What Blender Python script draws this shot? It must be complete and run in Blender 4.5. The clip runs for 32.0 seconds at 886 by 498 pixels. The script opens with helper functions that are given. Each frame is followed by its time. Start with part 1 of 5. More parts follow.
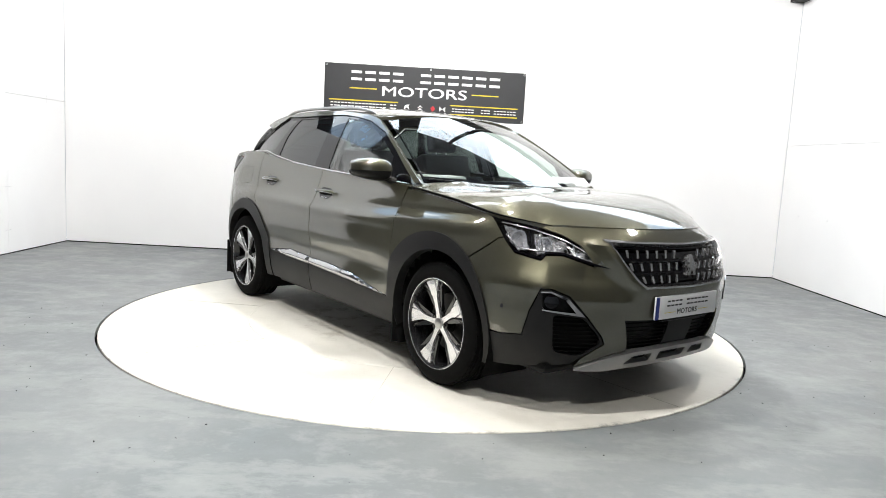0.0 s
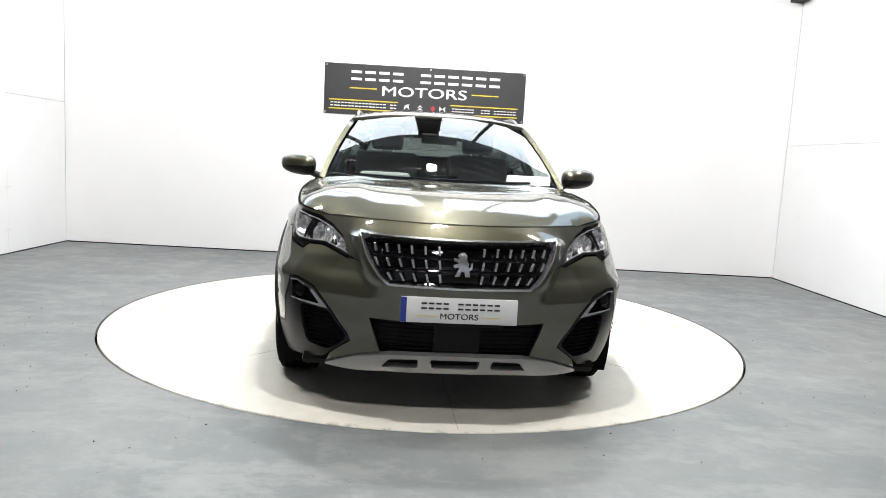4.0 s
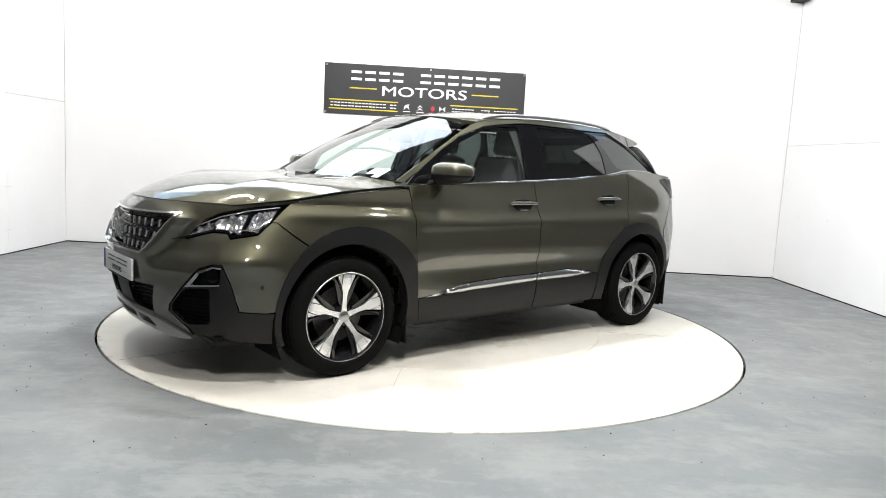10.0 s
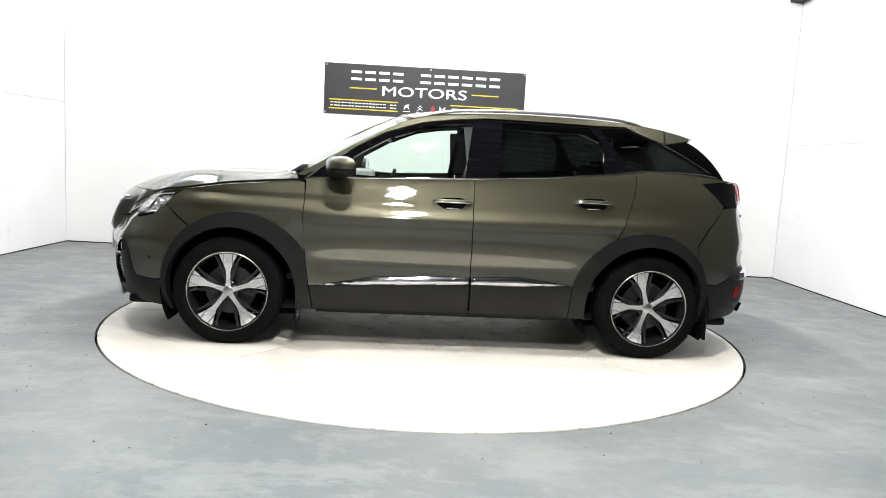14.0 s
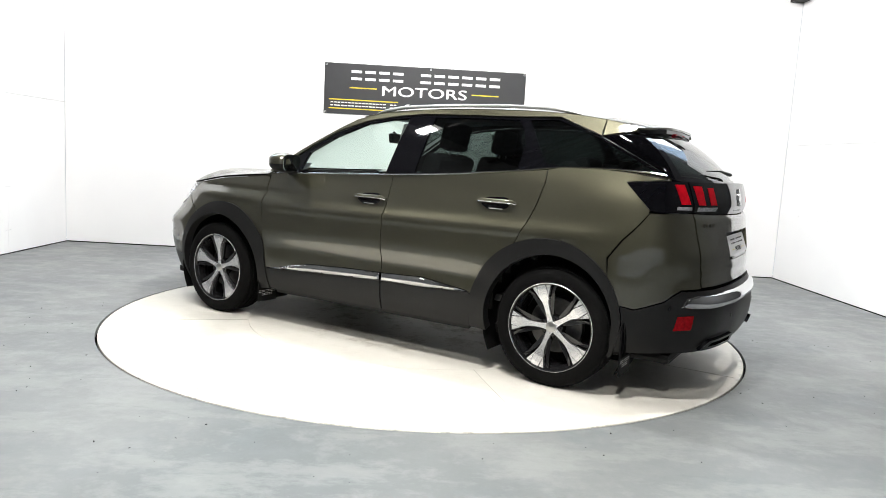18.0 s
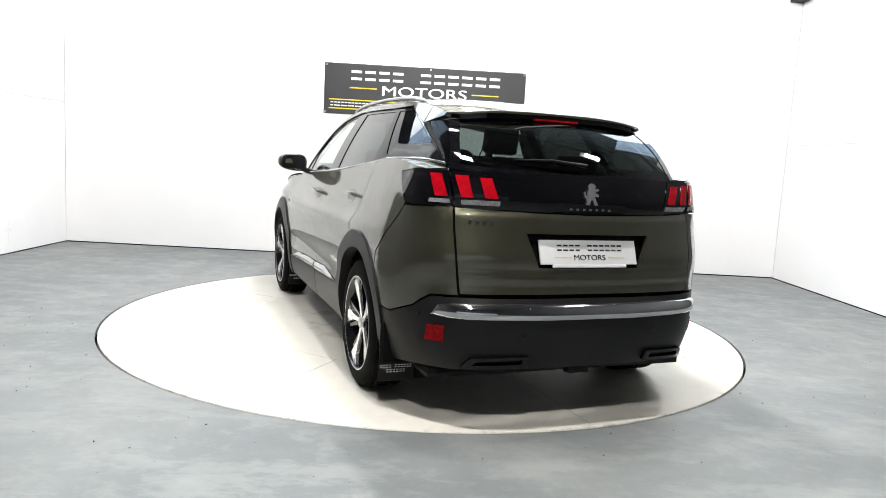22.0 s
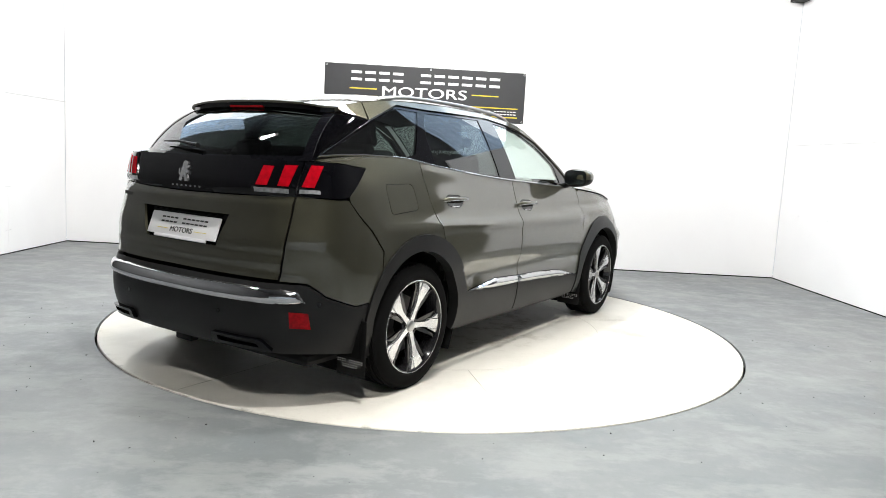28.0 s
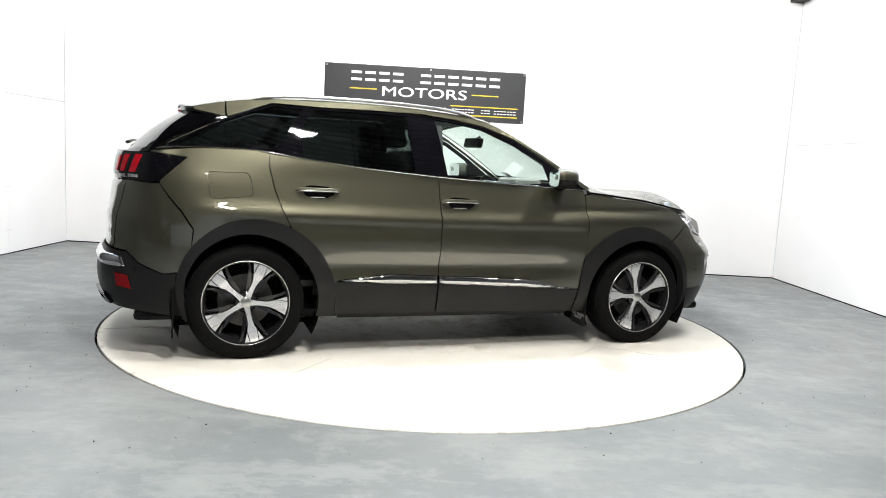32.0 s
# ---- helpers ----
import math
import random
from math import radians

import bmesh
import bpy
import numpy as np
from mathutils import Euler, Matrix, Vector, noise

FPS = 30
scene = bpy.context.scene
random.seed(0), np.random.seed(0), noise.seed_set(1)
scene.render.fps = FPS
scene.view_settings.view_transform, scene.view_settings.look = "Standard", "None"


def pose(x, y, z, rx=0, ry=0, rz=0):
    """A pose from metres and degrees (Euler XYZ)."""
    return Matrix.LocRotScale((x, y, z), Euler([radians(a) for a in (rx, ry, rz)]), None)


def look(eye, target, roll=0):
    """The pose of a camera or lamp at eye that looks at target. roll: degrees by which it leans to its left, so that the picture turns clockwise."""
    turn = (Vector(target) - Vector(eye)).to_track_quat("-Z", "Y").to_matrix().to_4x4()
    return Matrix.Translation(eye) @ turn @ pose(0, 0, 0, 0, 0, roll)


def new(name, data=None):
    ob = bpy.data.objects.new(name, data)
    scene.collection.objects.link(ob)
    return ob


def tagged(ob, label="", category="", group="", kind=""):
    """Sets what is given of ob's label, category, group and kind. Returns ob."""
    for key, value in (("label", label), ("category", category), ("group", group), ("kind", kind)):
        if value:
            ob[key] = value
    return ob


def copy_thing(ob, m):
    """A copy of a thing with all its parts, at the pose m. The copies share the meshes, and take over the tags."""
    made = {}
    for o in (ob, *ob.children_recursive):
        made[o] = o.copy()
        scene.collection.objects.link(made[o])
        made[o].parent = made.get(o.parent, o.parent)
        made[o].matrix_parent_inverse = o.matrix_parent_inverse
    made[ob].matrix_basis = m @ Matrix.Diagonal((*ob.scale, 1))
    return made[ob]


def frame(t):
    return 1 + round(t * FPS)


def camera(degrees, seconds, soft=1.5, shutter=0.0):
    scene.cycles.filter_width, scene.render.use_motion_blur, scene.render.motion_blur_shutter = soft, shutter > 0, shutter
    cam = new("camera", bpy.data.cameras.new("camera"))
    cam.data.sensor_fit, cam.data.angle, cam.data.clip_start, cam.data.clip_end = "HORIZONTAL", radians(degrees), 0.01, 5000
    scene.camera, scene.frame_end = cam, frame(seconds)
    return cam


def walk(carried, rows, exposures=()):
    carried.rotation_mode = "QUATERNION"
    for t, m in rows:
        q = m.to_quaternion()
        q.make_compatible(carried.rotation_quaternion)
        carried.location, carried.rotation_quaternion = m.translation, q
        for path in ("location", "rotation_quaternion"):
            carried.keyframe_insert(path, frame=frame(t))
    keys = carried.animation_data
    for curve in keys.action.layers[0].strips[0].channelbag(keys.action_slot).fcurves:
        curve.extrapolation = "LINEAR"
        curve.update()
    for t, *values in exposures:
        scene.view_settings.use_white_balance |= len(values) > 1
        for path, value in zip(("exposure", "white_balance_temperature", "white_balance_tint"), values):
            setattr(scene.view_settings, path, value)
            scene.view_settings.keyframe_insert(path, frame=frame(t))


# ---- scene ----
# The camera stands still on a stand in front of the turntable.
cam = camera(64.27, 32.0, soft=0.7)
EYE = Vector((0.0, -5.2933, 1.203))
VIEW = look(EYE, EYE + Vector((0.020208, 0.992249, -0.122615)), 3.177)
walk(cam, [(0.0, VIEW), (32.0, VIEW)], [(0.0, -0.44), (3.0, -0.48), (8.0, -0.50), (13.0, -0.38), (19.0, -0.32), (23.0, -0.28), (26.0, -0.35), (32.0, -0.35)])

# ---- light ----
world = bpy.data.worlds.new("world")
scene.world = world
world.use_nodes = True
wn = world.node_tree.nodes
wn["Background"].inputs["Color"].default_value = (0.86, 0.93, 1.0, 1)
wn["Background"].inputs["Strength"].default_value = 9.0


# ---- materials ----
def nodes_of(name):
    m = bpy.data.materials.new(name)
    m.use_nodes = True
    t = m.node_tree
    return m, t, t.nodes["Principled BSDF"]


def link(t, a, b):
    t.links.new(a, b)


def noise_tex(t, scale, detail=4.0, rough=0.55, space="Object", stretch=None):
    c = t.nodes.new("ShaderNodeTexCoord")
    n = t.nodes.new("ShaderNodeTexNoise")
    n.inputs["Scale"].default_value = scale
    n.inputs["Detail"].default_value = detail
    n.inputs["Roughness"].default_value = rough
    if stretch:
        mp = t.nodes.new("ShaderNodeMapping")
        mp.inputs["Scale"].default_value = stretch
        link(t, c.outputs[space], mp.inputs["Vector"])
        link(t, mp.outputs["Vector"], n.inputs["Vector"])
    else:
        link(t, c.outputs[space], n.inputs["Vector"])
    return n.outputs["Fac"]


def ramp(t, fac, stops):
    r = t.nodes.new("ShaderNodeValToRGB")
    el = r.color_ramp.elements
    el[0].position, el[0].color = stops[0][0], (*stops[0][1], 1)
    el[1].position, el[1].color = stops[-1][0], (*stops[-1][1], 1)
    for p, c in stops[1:-1]:
        e = el.new(p)
        e.color = (*c, 1)
    link(t, fac, r.inputs["Fac"])
    return r.outputs["Color"]


def bump(t, bsdf, fac, strength, distance=0.002):
    b = t.nodes.new("ShaderNodeBump")
    b.inputs["Strength"].default_value = strength
    b.inputs["Distance"].default_value = distance
    link(t, fac, b.inputs["Height"])
    link(t, b.outputs["Normal"], bsdf.inputs["Normal"])


def mix(t, fac, a, b, mode="MIX"):
    m = t.nodes.new("ShaderNodeMix")
    m.data_type, m.blend_type = "RGBA", mode
    if isinstance(fac, float):
        m.inputs[0].default_value = fac
    else:
        link(t, fac, m.inputs[0])
    for slot, v in ((6, a), (7, b)):
        if isinstance(v, tuple):
            m.inputs[slot].default_value = (*v, 1)
        else:
            link(t, v, m.inputs[slot])
    return m.outputs[2]


def mat(name, colour, rough=0.5, metal=0.0, vary=0.12, scale=6.0, grain=0.0, grain_scale=300.0, coat=0.0, spec=None):
    m, t, b = nodes_of(name)
    lo = tuple(c * (1 - vary) for c in colour)
    hi = tuple(min(1, c * (1 + vary)) for c in colour)
    link(t, ramp(t, noise_tex(t, scale), [(0.3, lo), (0.7, hi)]), b.inputs["Base Color"])
    b.inputs["Roughness"].default_value = rough
    b.inputs["Metallic"].default_value = metal
    if coat:
        b.inputs["Coat Weight"].default_value = coat
        b.inputs["Coat Roughness"].default_value = 0.03
    if spec is not None:
        b.inputs["Specular IOR Level"].default_value = spec
    if grain:
        bump(t, b, noise_tex(t, grain_scale, 2), grain, 0.001)
    return m


def emitter(name, colour, strength):
    m, t, b = nodes_of(name)
    b.inputs["Base Color"].default_value = (*colour, 1)
    b.inputs["Emission Color"].default_value = (*colour, 1)
    b.inputs["Emission Strength"].default_value = strength
    return m


def glass(name, colour, rough=0.0, ior=2.0):
    """Thin tinted pane: a clear or tinted filter under a mirror gloss."""
    m, t, b = nodes_of(name)
    out = t.nodes["Material Output"]
    tr = t.nodes.new("ShaderNodeBsdfTransparent")
    tr.inputs["Color"].default_value = (*colour, 1)
    gl = t.nodes.new("ShaderNodeBsdfGlossy")
    gl.inputs["Roughness"].default_value = rough
    gl.inputs["Color"].default_value = (1, 1, 1, 1)
    # gloss rises towards grazing view, alike on both faces of the pane
    lw = t.nodes.new("ShaderNodeLayerWeight")
    lw.inputs["Blend"].default_value = 0.5
    pw = t.nodes.new("ShaderNodeMath")
    pw.operation = "POWER"
    pw.inputs[1].default_value = 5.0
    link(t, lw.outputs["Facing"], pw.inputs[0])
    f0 = ((ior - 1) / (ior + 1)) ** 2
    fr = t.nodes.new("ShaderNodeMath")
    fr.operation = "MULTIPLY_ADD"
    fr.inputs[1].default_value = 1 - f0
    fr.inputs[2].default_value = f0
    link(t, pw.outputs[0], fr.inputs[0])
    mx = t.nodes.new("ShaderNodeMixShader")
    link(t, fr.outputs[0], mx.inputs[0])
    link(t, tr.outputs[0], mx.inputs[1])
    link(t, gl.outputs[0], mx.inputs[2])
    link(t, mx.outputs[0], out.inputs["Surface"])
    return m


def make_paint():
    m, t, b = nodes_of("bronze_paint")
    flake = noise_tex(t, 1400.0, 1.0)
    broad = noise_tex(t, 3.0, 3.0)
    c = ramp(t, broad, [(0.3, (0.056, 0.054, 0.037)), (0.7, (0.064, 0.062, 0.042))])
    c = mix(t, ramp(t, flake, [(0.45, (0, 0, 0)), (0.75, (1, 1, 1))]), c, (0.130, 0.124, 0.083))
    link(t, c, b.inputs["Base Color"])
    b.inputs["Metallic"].default_value = 0.85
    link(t, ramp(t, noise_tex(t, 900.0, 1.0), [(0.35, (0.32, 0.32, 0.32)), (0.65, (0.58, 0.58, 0.58))]), b.inputs["Roughness"])
    b.inputs["Specular IOR Level"].default_value = 0.1
    b.inputs["Coat Weight"].default_value = 1.0
    b.inputs["Coat Roughness"].default_value = 0.008
    b.inputs["Coat IOR"].default_value = 1.85
    # a trace of orange peel in the lacquer
    bp = t.nodes.new("ShaderNodeBump")
    bp.inputs["Strength"].default_value = 0.03
    bp.inputs["Distance"].default_value = 0.002
    link(t, noise_tex(t, 90.0, 2.0), bp.inputs["Height"])
    link(t, bp.outputs["Normal"], b.inputs["Coat Normal"])
    return m


def make_floor():
    m, t, b = nodes_of("painted_concrete")
    big = noise_tex(t, 0.45, 4.0, 0.5)
    mid = noise_tex(t, 1.7, 8.0, 0.68)
    streak = noise_tex(t, 5.0, 8.0, 0.72)
    fine = noise_tex(t, 40.0, 5.0, 0.65)
    c = ramp(t, big, [(0.36, (0.142, 0.154, 0.158)), (0.5, (0.178, 0.188, 0.190)), (0.64, (0.210, 0.218, 0.215))])
    c = mix(t, ramp(t, mid, [(0.52, (0, 0, 0)), (0.60, (0.5, 0.5, 0.5))]), c, (0.25, 0.26, 0.256))
    c = mix(t, ramp(t, mid, [(0.37, (0.6, 0.6, 0.6)), (0.45, (0, 0, 0))]), c, (0.148, 0.164, 0.170))
    c = mix(t, ramp(t, streak, [(0.56, (0, 0, 0)), (0.70, (0.4, 0.4, 0.4))]), c, (0.31, 0.32, 0.312))
    c = mix(t, ramp(t, fine, [(0.58, (0, 0, 0)), (0.75, (0.35, 0.35, 0.35))]), c, (0.16, 0.17, 0.17))
    # pale worn strokes with ragged edges, and dark specks
    worn = noise_tex(t, 1.6, 10.0, 0.70, "Object", (1.0, 1.9, 1.0))
    c = mix(t, ramp(t, worn, [(0.50, (0, 0, 0)), (0.57, (0.42, 0.42, 0.42)), (0.70, (0.65, 0.65, 0.65))]), c, (0.260, 0.273, 0.264))
    rub = noise_tex(t, 3.2, 10.0, 0.75, "Object", (0.5, 3.0, 1.0))
    c = mix(t, ramp(t, rub, [(0.57, (0, 0, 0)), (0.68, (0.5, 0.5, 0.5))]), c, (0.13, 0.145, 0.15))
    link(t, c, b.inputs["Base Color"])
    link(t, ramp(t, streak, [(0.3, (0.34, 0.34, 0.34)), (0.7, (0.56, 0.56, 0.56))]), b.inputs["Roughness"])
    b.inputs["Specular IOR Level"].default_value = 0.4
    bump(t, b, fine, 0.15, 0.002)
    return m


def make_table():
    m, t, b = nodes_of("cream_painted_board")
    mid = noise_tex(t, 1.6, 5.0, 0.6)
    fine = noise_tex(t, 22.0, 5.0, 0.6)
    c = ramp(t, mid, [(0.3, (0.70, 0.675, 0.60)), (0.7, (0.76, 0.735, 0.665))])
    c = mix(t, ramp(t, fine, [(0.60, (0, 0, 0)), (0.80, (0.25, 0.25, 0.25))]), c, (0.50, 0.47, 0.40))
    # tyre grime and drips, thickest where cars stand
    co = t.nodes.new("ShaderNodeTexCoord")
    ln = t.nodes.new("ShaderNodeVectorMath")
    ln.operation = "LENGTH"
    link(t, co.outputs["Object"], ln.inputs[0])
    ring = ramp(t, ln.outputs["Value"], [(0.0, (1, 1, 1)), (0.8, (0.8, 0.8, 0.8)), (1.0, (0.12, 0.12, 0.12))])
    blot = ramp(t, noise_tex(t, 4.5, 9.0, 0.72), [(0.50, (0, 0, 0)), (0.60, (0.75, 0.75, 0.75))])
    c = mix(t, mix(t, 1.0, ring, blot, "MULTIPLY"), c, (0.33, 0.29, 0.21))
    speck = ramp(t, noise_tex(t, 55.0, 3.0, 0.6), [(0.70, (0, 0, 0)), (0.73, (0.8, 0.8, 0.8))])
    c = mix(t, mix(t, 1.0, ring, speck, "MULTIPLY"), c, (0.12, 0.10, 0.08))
    # chipped paint round the rim
    dv = t.nodes.new("ShaderNodeMath")
    dv.operation = "DIVIDE"
    dv.inputs[1].default_value = 2.255
    link(t, ln.outputs["Value"], dv.inputs[0])
    rim = ramp(t, dv.outputs[0], [(0.984, (0, 0, 0)), (0.998, (0.8, 0.8, 0.8))])
    chip = ramp(t, noise_tex(t, 9.0, 9.0, 0.75), [(0.52, (0, 0, 0)), (0.62, (0.7, 0.7, 0.7))])
    c = mix(t, mix(t, 1.0, rim, chip, "MULTIPLY"), c, (0.24, 0.235, 0.215))
    link(t, c, b.inputs["Base Color"])
    b.inputs["Roughness"].default_value = 0.42
    b.inputs["Specular IOR Level"].default_value = 0.35
    bump(t, b, fine, 0.08, 0.002)
    return m


def make_wall():
    m, t, b = nodes_of("white_painted_board")
    mid = noise_tex(t, 0.8, 5.0, 0.55)
    fine = noise_tex(t, 60.0, 3.0)
    c = ramp(t, mid, [(0.3, (0.86, 0.86, 0.865)), (0.7, (0.90, 0.90, 0.90))])
    link(t, c, b.inputs["Base Color"])
    b.inputs["Roughness"].default_value = 0.55
    bump(t, b, fine, 0.06, 0.001)
    return m


def make_translucent(name, colour):
    """Ribbed clear roofing sheet that lets the sky's light through."""
    m, t, b = nodes_of(name)
    tr = t.nodes.new("ShaderNodeBsdfTransparent")
    tr.inputs["Color"].default_value = (*colour, 1)
    df = t.nodes.new("ShaderNodeBsdfDiffuse")
    df.inputs["Color"].default_value = (0.6, 0.62, 0.64, 1)
    mx = t.nodes.new("ShaderNodeMixShader")
    link(t, ramp(t, noise_tex(t, 1.5, 5.0), [(0.3, (0.1, 0.1, 0.1)), (0.7, (0.3, 0.3, 0.3))]), mx.inputs[0])
    link(t, tr.outputs[0], mx.inputs[1])
    link(t, df.outputs[0], mx.inputs[2])
    link(t, mx.outputs[0], t.nodes["Material Output"].inputs["Surface"])
    return m


PAINT = make_paint()
FLOOR_M = make_floor()
TABLE_M = make_table()
WALL_M = make_wall()
GAP_M = mat("dark_gap", (0.006, 0.006, 0.006), 0.9, spec=0.05)
CLAD = mat("grey_moulded_plastic", (0.010, 0.010, 0.010), 0.42, spec=0.24, grain=0.2, grain_scale=900)
BLACK_GLOSS = mat("black_gloss", (0.003, 0.003, 0.004), 0.03, spec=0.34)
BLACK = mat("black_plastic", (0.006, 0.006, 0.006), 0.45, spec=0.15)
DARK_CHROME = mat("dark_chrome", (0.60, 0.60, 0.61), 0.06, 1.0, 0.03)
CHROME = mat("chrome", (0.72, 0.72, 0.73), 0.05, 1.0, 0.03)
SATIN = mat("satin_aluminium", (0.46, 0.46, 0.45), 0.32, 1.0, 0.06, grain=0.05)
SILVER = mat("machined_alloy", (0.80, 0.80, 0.81), 0.26, 0.75, 0.05, 40.0)
RIM_BLACK = mat("black_rim_lacquer", (0.012, 0.012, 0.013), 0.10, spec=0.5)
TYRE = mat("tyre_rubber", (0.006, 0.006, 0.006), 0.8, spec=0.05, grain=0.3, grain_scale=400)
CLEAR = glass("clear_glass", (0.84, 0.93, 0.89), 0.0, 1.8)
SCREEN = glass("windscreen_glass", (0.84, 0.92, 0.89), 0.0, 2.0)
PRIVACY = glass("privacy_glass", (0.070, 0.088, 0.084), 0.0, 1.72)
REAR_GLASS = glass("tinted_rear_glass", (0.13, 0.155, 0.15), 0.0, 1.60)
LENS = glass("headlamp_lens", (0.90, 0.91, 0.92), 0.0, 1.6)
RED = mat("red_lens", (0.40, 0.003, 0.010), 0.08, spec=0.15, vary=0.25, scale=40.0)
DARK_RED = mat("dark_red_lens", (0.24, 0.003, 0.006), 0.10, spec=0.12, vary=0.3, scale=60.0)
REVERSE_M = mat("reversing_lens", (0.28, 0.28, 0.29), 0.15, vary=0.35, scale=60.0)
WHITE_P = mat("white_plastic", (0.72, 0.72, 0.72), 0.35, vary=0.03)
INK = mat("black_ink", (0.02, 0.02, 0.02), 0.5)
INK_Y = mat("yellow_ink", (0.70, 0.55, 0.02), 0.5)
BLUE = mat("blue_band", (0.02, 0.04, 0.24), 0.4)
FABRIC = mat("dark_seat_fabric", (0.05, 0.052, 0.052), 0.85, grain=0.4, grain_scale=500)
DASH = mat("dark_dashboard_plastic", (0.25, 0.265, 0.255), 0.6, grain=0.2)
TRIM_G = mat("pale_headlining", (0.26, 0.27, 0.26), 0.8)
BANNER_M = mat("dark_grey_vinyl", (0.021, 0.022, 0.025), 0.55, vary=0.1, grain=0.05, grain_scale=80)
INK_W = mat("white_ink", (0.80, 0.80, 0.80), 0.5, vary=0.03)
INK_R = mat("red_ink", (0.55, 0.02, 0.03), 0.5)
ROOF_LIGHT = make_translucent("clear_ribbed_sheet", (0.95, 0.98, 1.0))
BLUE_LIGHT = make_translucent("blue_tinted_ribbed_sheet", (0.27, 0.345, 0.43))
PALE_SHEET = mat("pale_blue_sheet", (0.62, 0.68, 0.76), 0.5, 0.0, 0.06)
STEEL = mat("dark_roof_sheet", (0.055, 0.058, 0.062), 0.5, 0.3, 0.2, 2.0)
GIRDER = mat("painted_steel_girder", (0.022, 0.021, 0.021), 0.6, 0.0, 0.2, spec=0.2)
REFLECT = mat("bright_reflector", (0.82, 0.82, 0.84), 0.22, 0.85, 0.2, 45.0)
DASH_M = mat("satin_grille_chrome", (0.50, 0.50, 0.51), 0.26, 0.9, 0.05)
BRIGHT = mat("bright_brushed_chrome", (0.66, 0.66, 0.67), 0.20, 0.9, 0.06)
SKID_M = mat("silver_painted_plastic", (0.34, 0.34, 0.335), 0.36, 0.6, 0.08, grain=0.05)
GREY_CHROME = mat("soft_chrome", (0.52, 0.52, 0.53), 0.08, 1.0, 0.04)
HALL_M = mat("grey_shed_sheet", (0.06, 0.062, 0.064), 0.6, 0.0, 0.15, 1.2)
DISC_M = mat("dull_brake_steel", (0.075, 0.073, 0.070), 0.45, 0.7, 0.2, 30.0)
LAMP_M = emitter("lamp_face", (1.0, 0.98, 0.95), 220.0)


# ---- mesh helpers ----
def part(name, bm, material, parent=None, label="", smooth=True, sharp=35):
    me = bpy.data.meshes.new(name)
    bmesh.ops.recalc_face_normals(bm, faces=bm.faces) if smooth == "fix" else None
    bm.to_mesh(me)
    bm.free()
    me.materials.append(material)
    if smooth:
        me.shade_smooth()
        me.set_sharp_from_angle(angle=radians(sharp))
    ob = new(name, me)
    if parent is not None:
        ob.parent = parent
    if label:
        tagged(ob, label)
    return ob


def thing(name, label, category, group="", kind="", at=None):
    ob = new(name)
    ob.empty_display_size = 0.1
    if at is not None:
        ob.matrix_world = at
    return tagged(ob, label, category, group, kind)


def box_bm(x0, x1, y0, y1, z0, z1, bev=0.0, seg=2):
    bm = bmesh.new()
    bmesh.ops.create_cube(bm, size=1.0, matrix=Matrix.Translation(((x0 + x1) / 2, (y0 + y1) / 2, (z0 + z1) / 2)) @ Matrix.Diagonal((x1 - x0, y1 - y0, z1 - z0, 1)))
    if bev:
        bmesh.ops.bevel(bm, geom=bm.edges[:], offset=bev, segments=seg, affect="EDGES", profile=0.6)
    return bm


def moved(bm, m):
    bmesh.ops.transform(bm, matrix=m, verts=bm.verts)
    return bm


def join_bm(*bms):
    out = bms[0]
    for b in bms[1:]:
        me = bpy.data.meshes.new("tmp")
        b.to_mesh(me)
        b.free()
        out.from_mesh(me)
        bpy.data.meshes.remove(me)
    return out


def lathe_bm(profile, n=48, axis="Y"):
    """Turns (radius, along) pairs round an axis."""
    bm = bmesh.new()
    rings = []
    for k in range(n):
        a = 2 * math.pi * k / n
        c, s = math.cos(a), math.sin(a)
        if axis == "Y":
            rings.append([bm.verts.new((r * c, h, r * s)) for r, h in profile])
        else:
            rings.append([bm.verts.new((r * c, r * s, h)) for r, h in profile])
    for k in range(n):
        a, b = rings[k], rings[(k + 1) % n]
        for i in range(len(profile) - 1):
            bm.faces.new((a[i], a[i + 1], b[i + 1], b[i]))
    bmesh.ops.remove_doubles(bm, verts=bm.verts, dist=1e-6)
    bmesh.ops.recalc_face_normals(bm, faces=bm.faces)
    return bm


def tube_bm(points, radius, n=10, flat=1.0):
    """A rod along points, with closed ends; flat squeezes it in height."""
    bm = bmesh.new()
    pts = [Vector(p) for p in points]
    rings = []
    for i, p in enumerate(pts):
        d = (pts[min(i + 1, len(pts) - 1)] - pts[max(i - 1, 0)]).normalized()
        side = d.cross(Vector((0, 0, 1)))
        side = side.normalized() if side.length > 1e-4 else Vector((1, 0, 0))
        up = side.cross(d)
        r = radius[i] if isinstance(radius, (list, tuple)) else radius
        rings.append([bm.verts.new(p + side * (r * math.cos(2 * math.pi * k / n)) + up * (r * flat * math.sin(2 * math.pi * k / n))) for k in range(n)])
    for a, b in zip(rings, rings[1:]):
        for k in range(n):
            bm.faces.new((a[k], a[(k + 1) % n], b[(k + 1) % n], b[k]))
    bm.faces.new(rings[0][::-1])
    bm.faces.new(rings[-1])
    bmesh.ops.recalc_face_normals(bm, faces=bm.faces)
    return bm


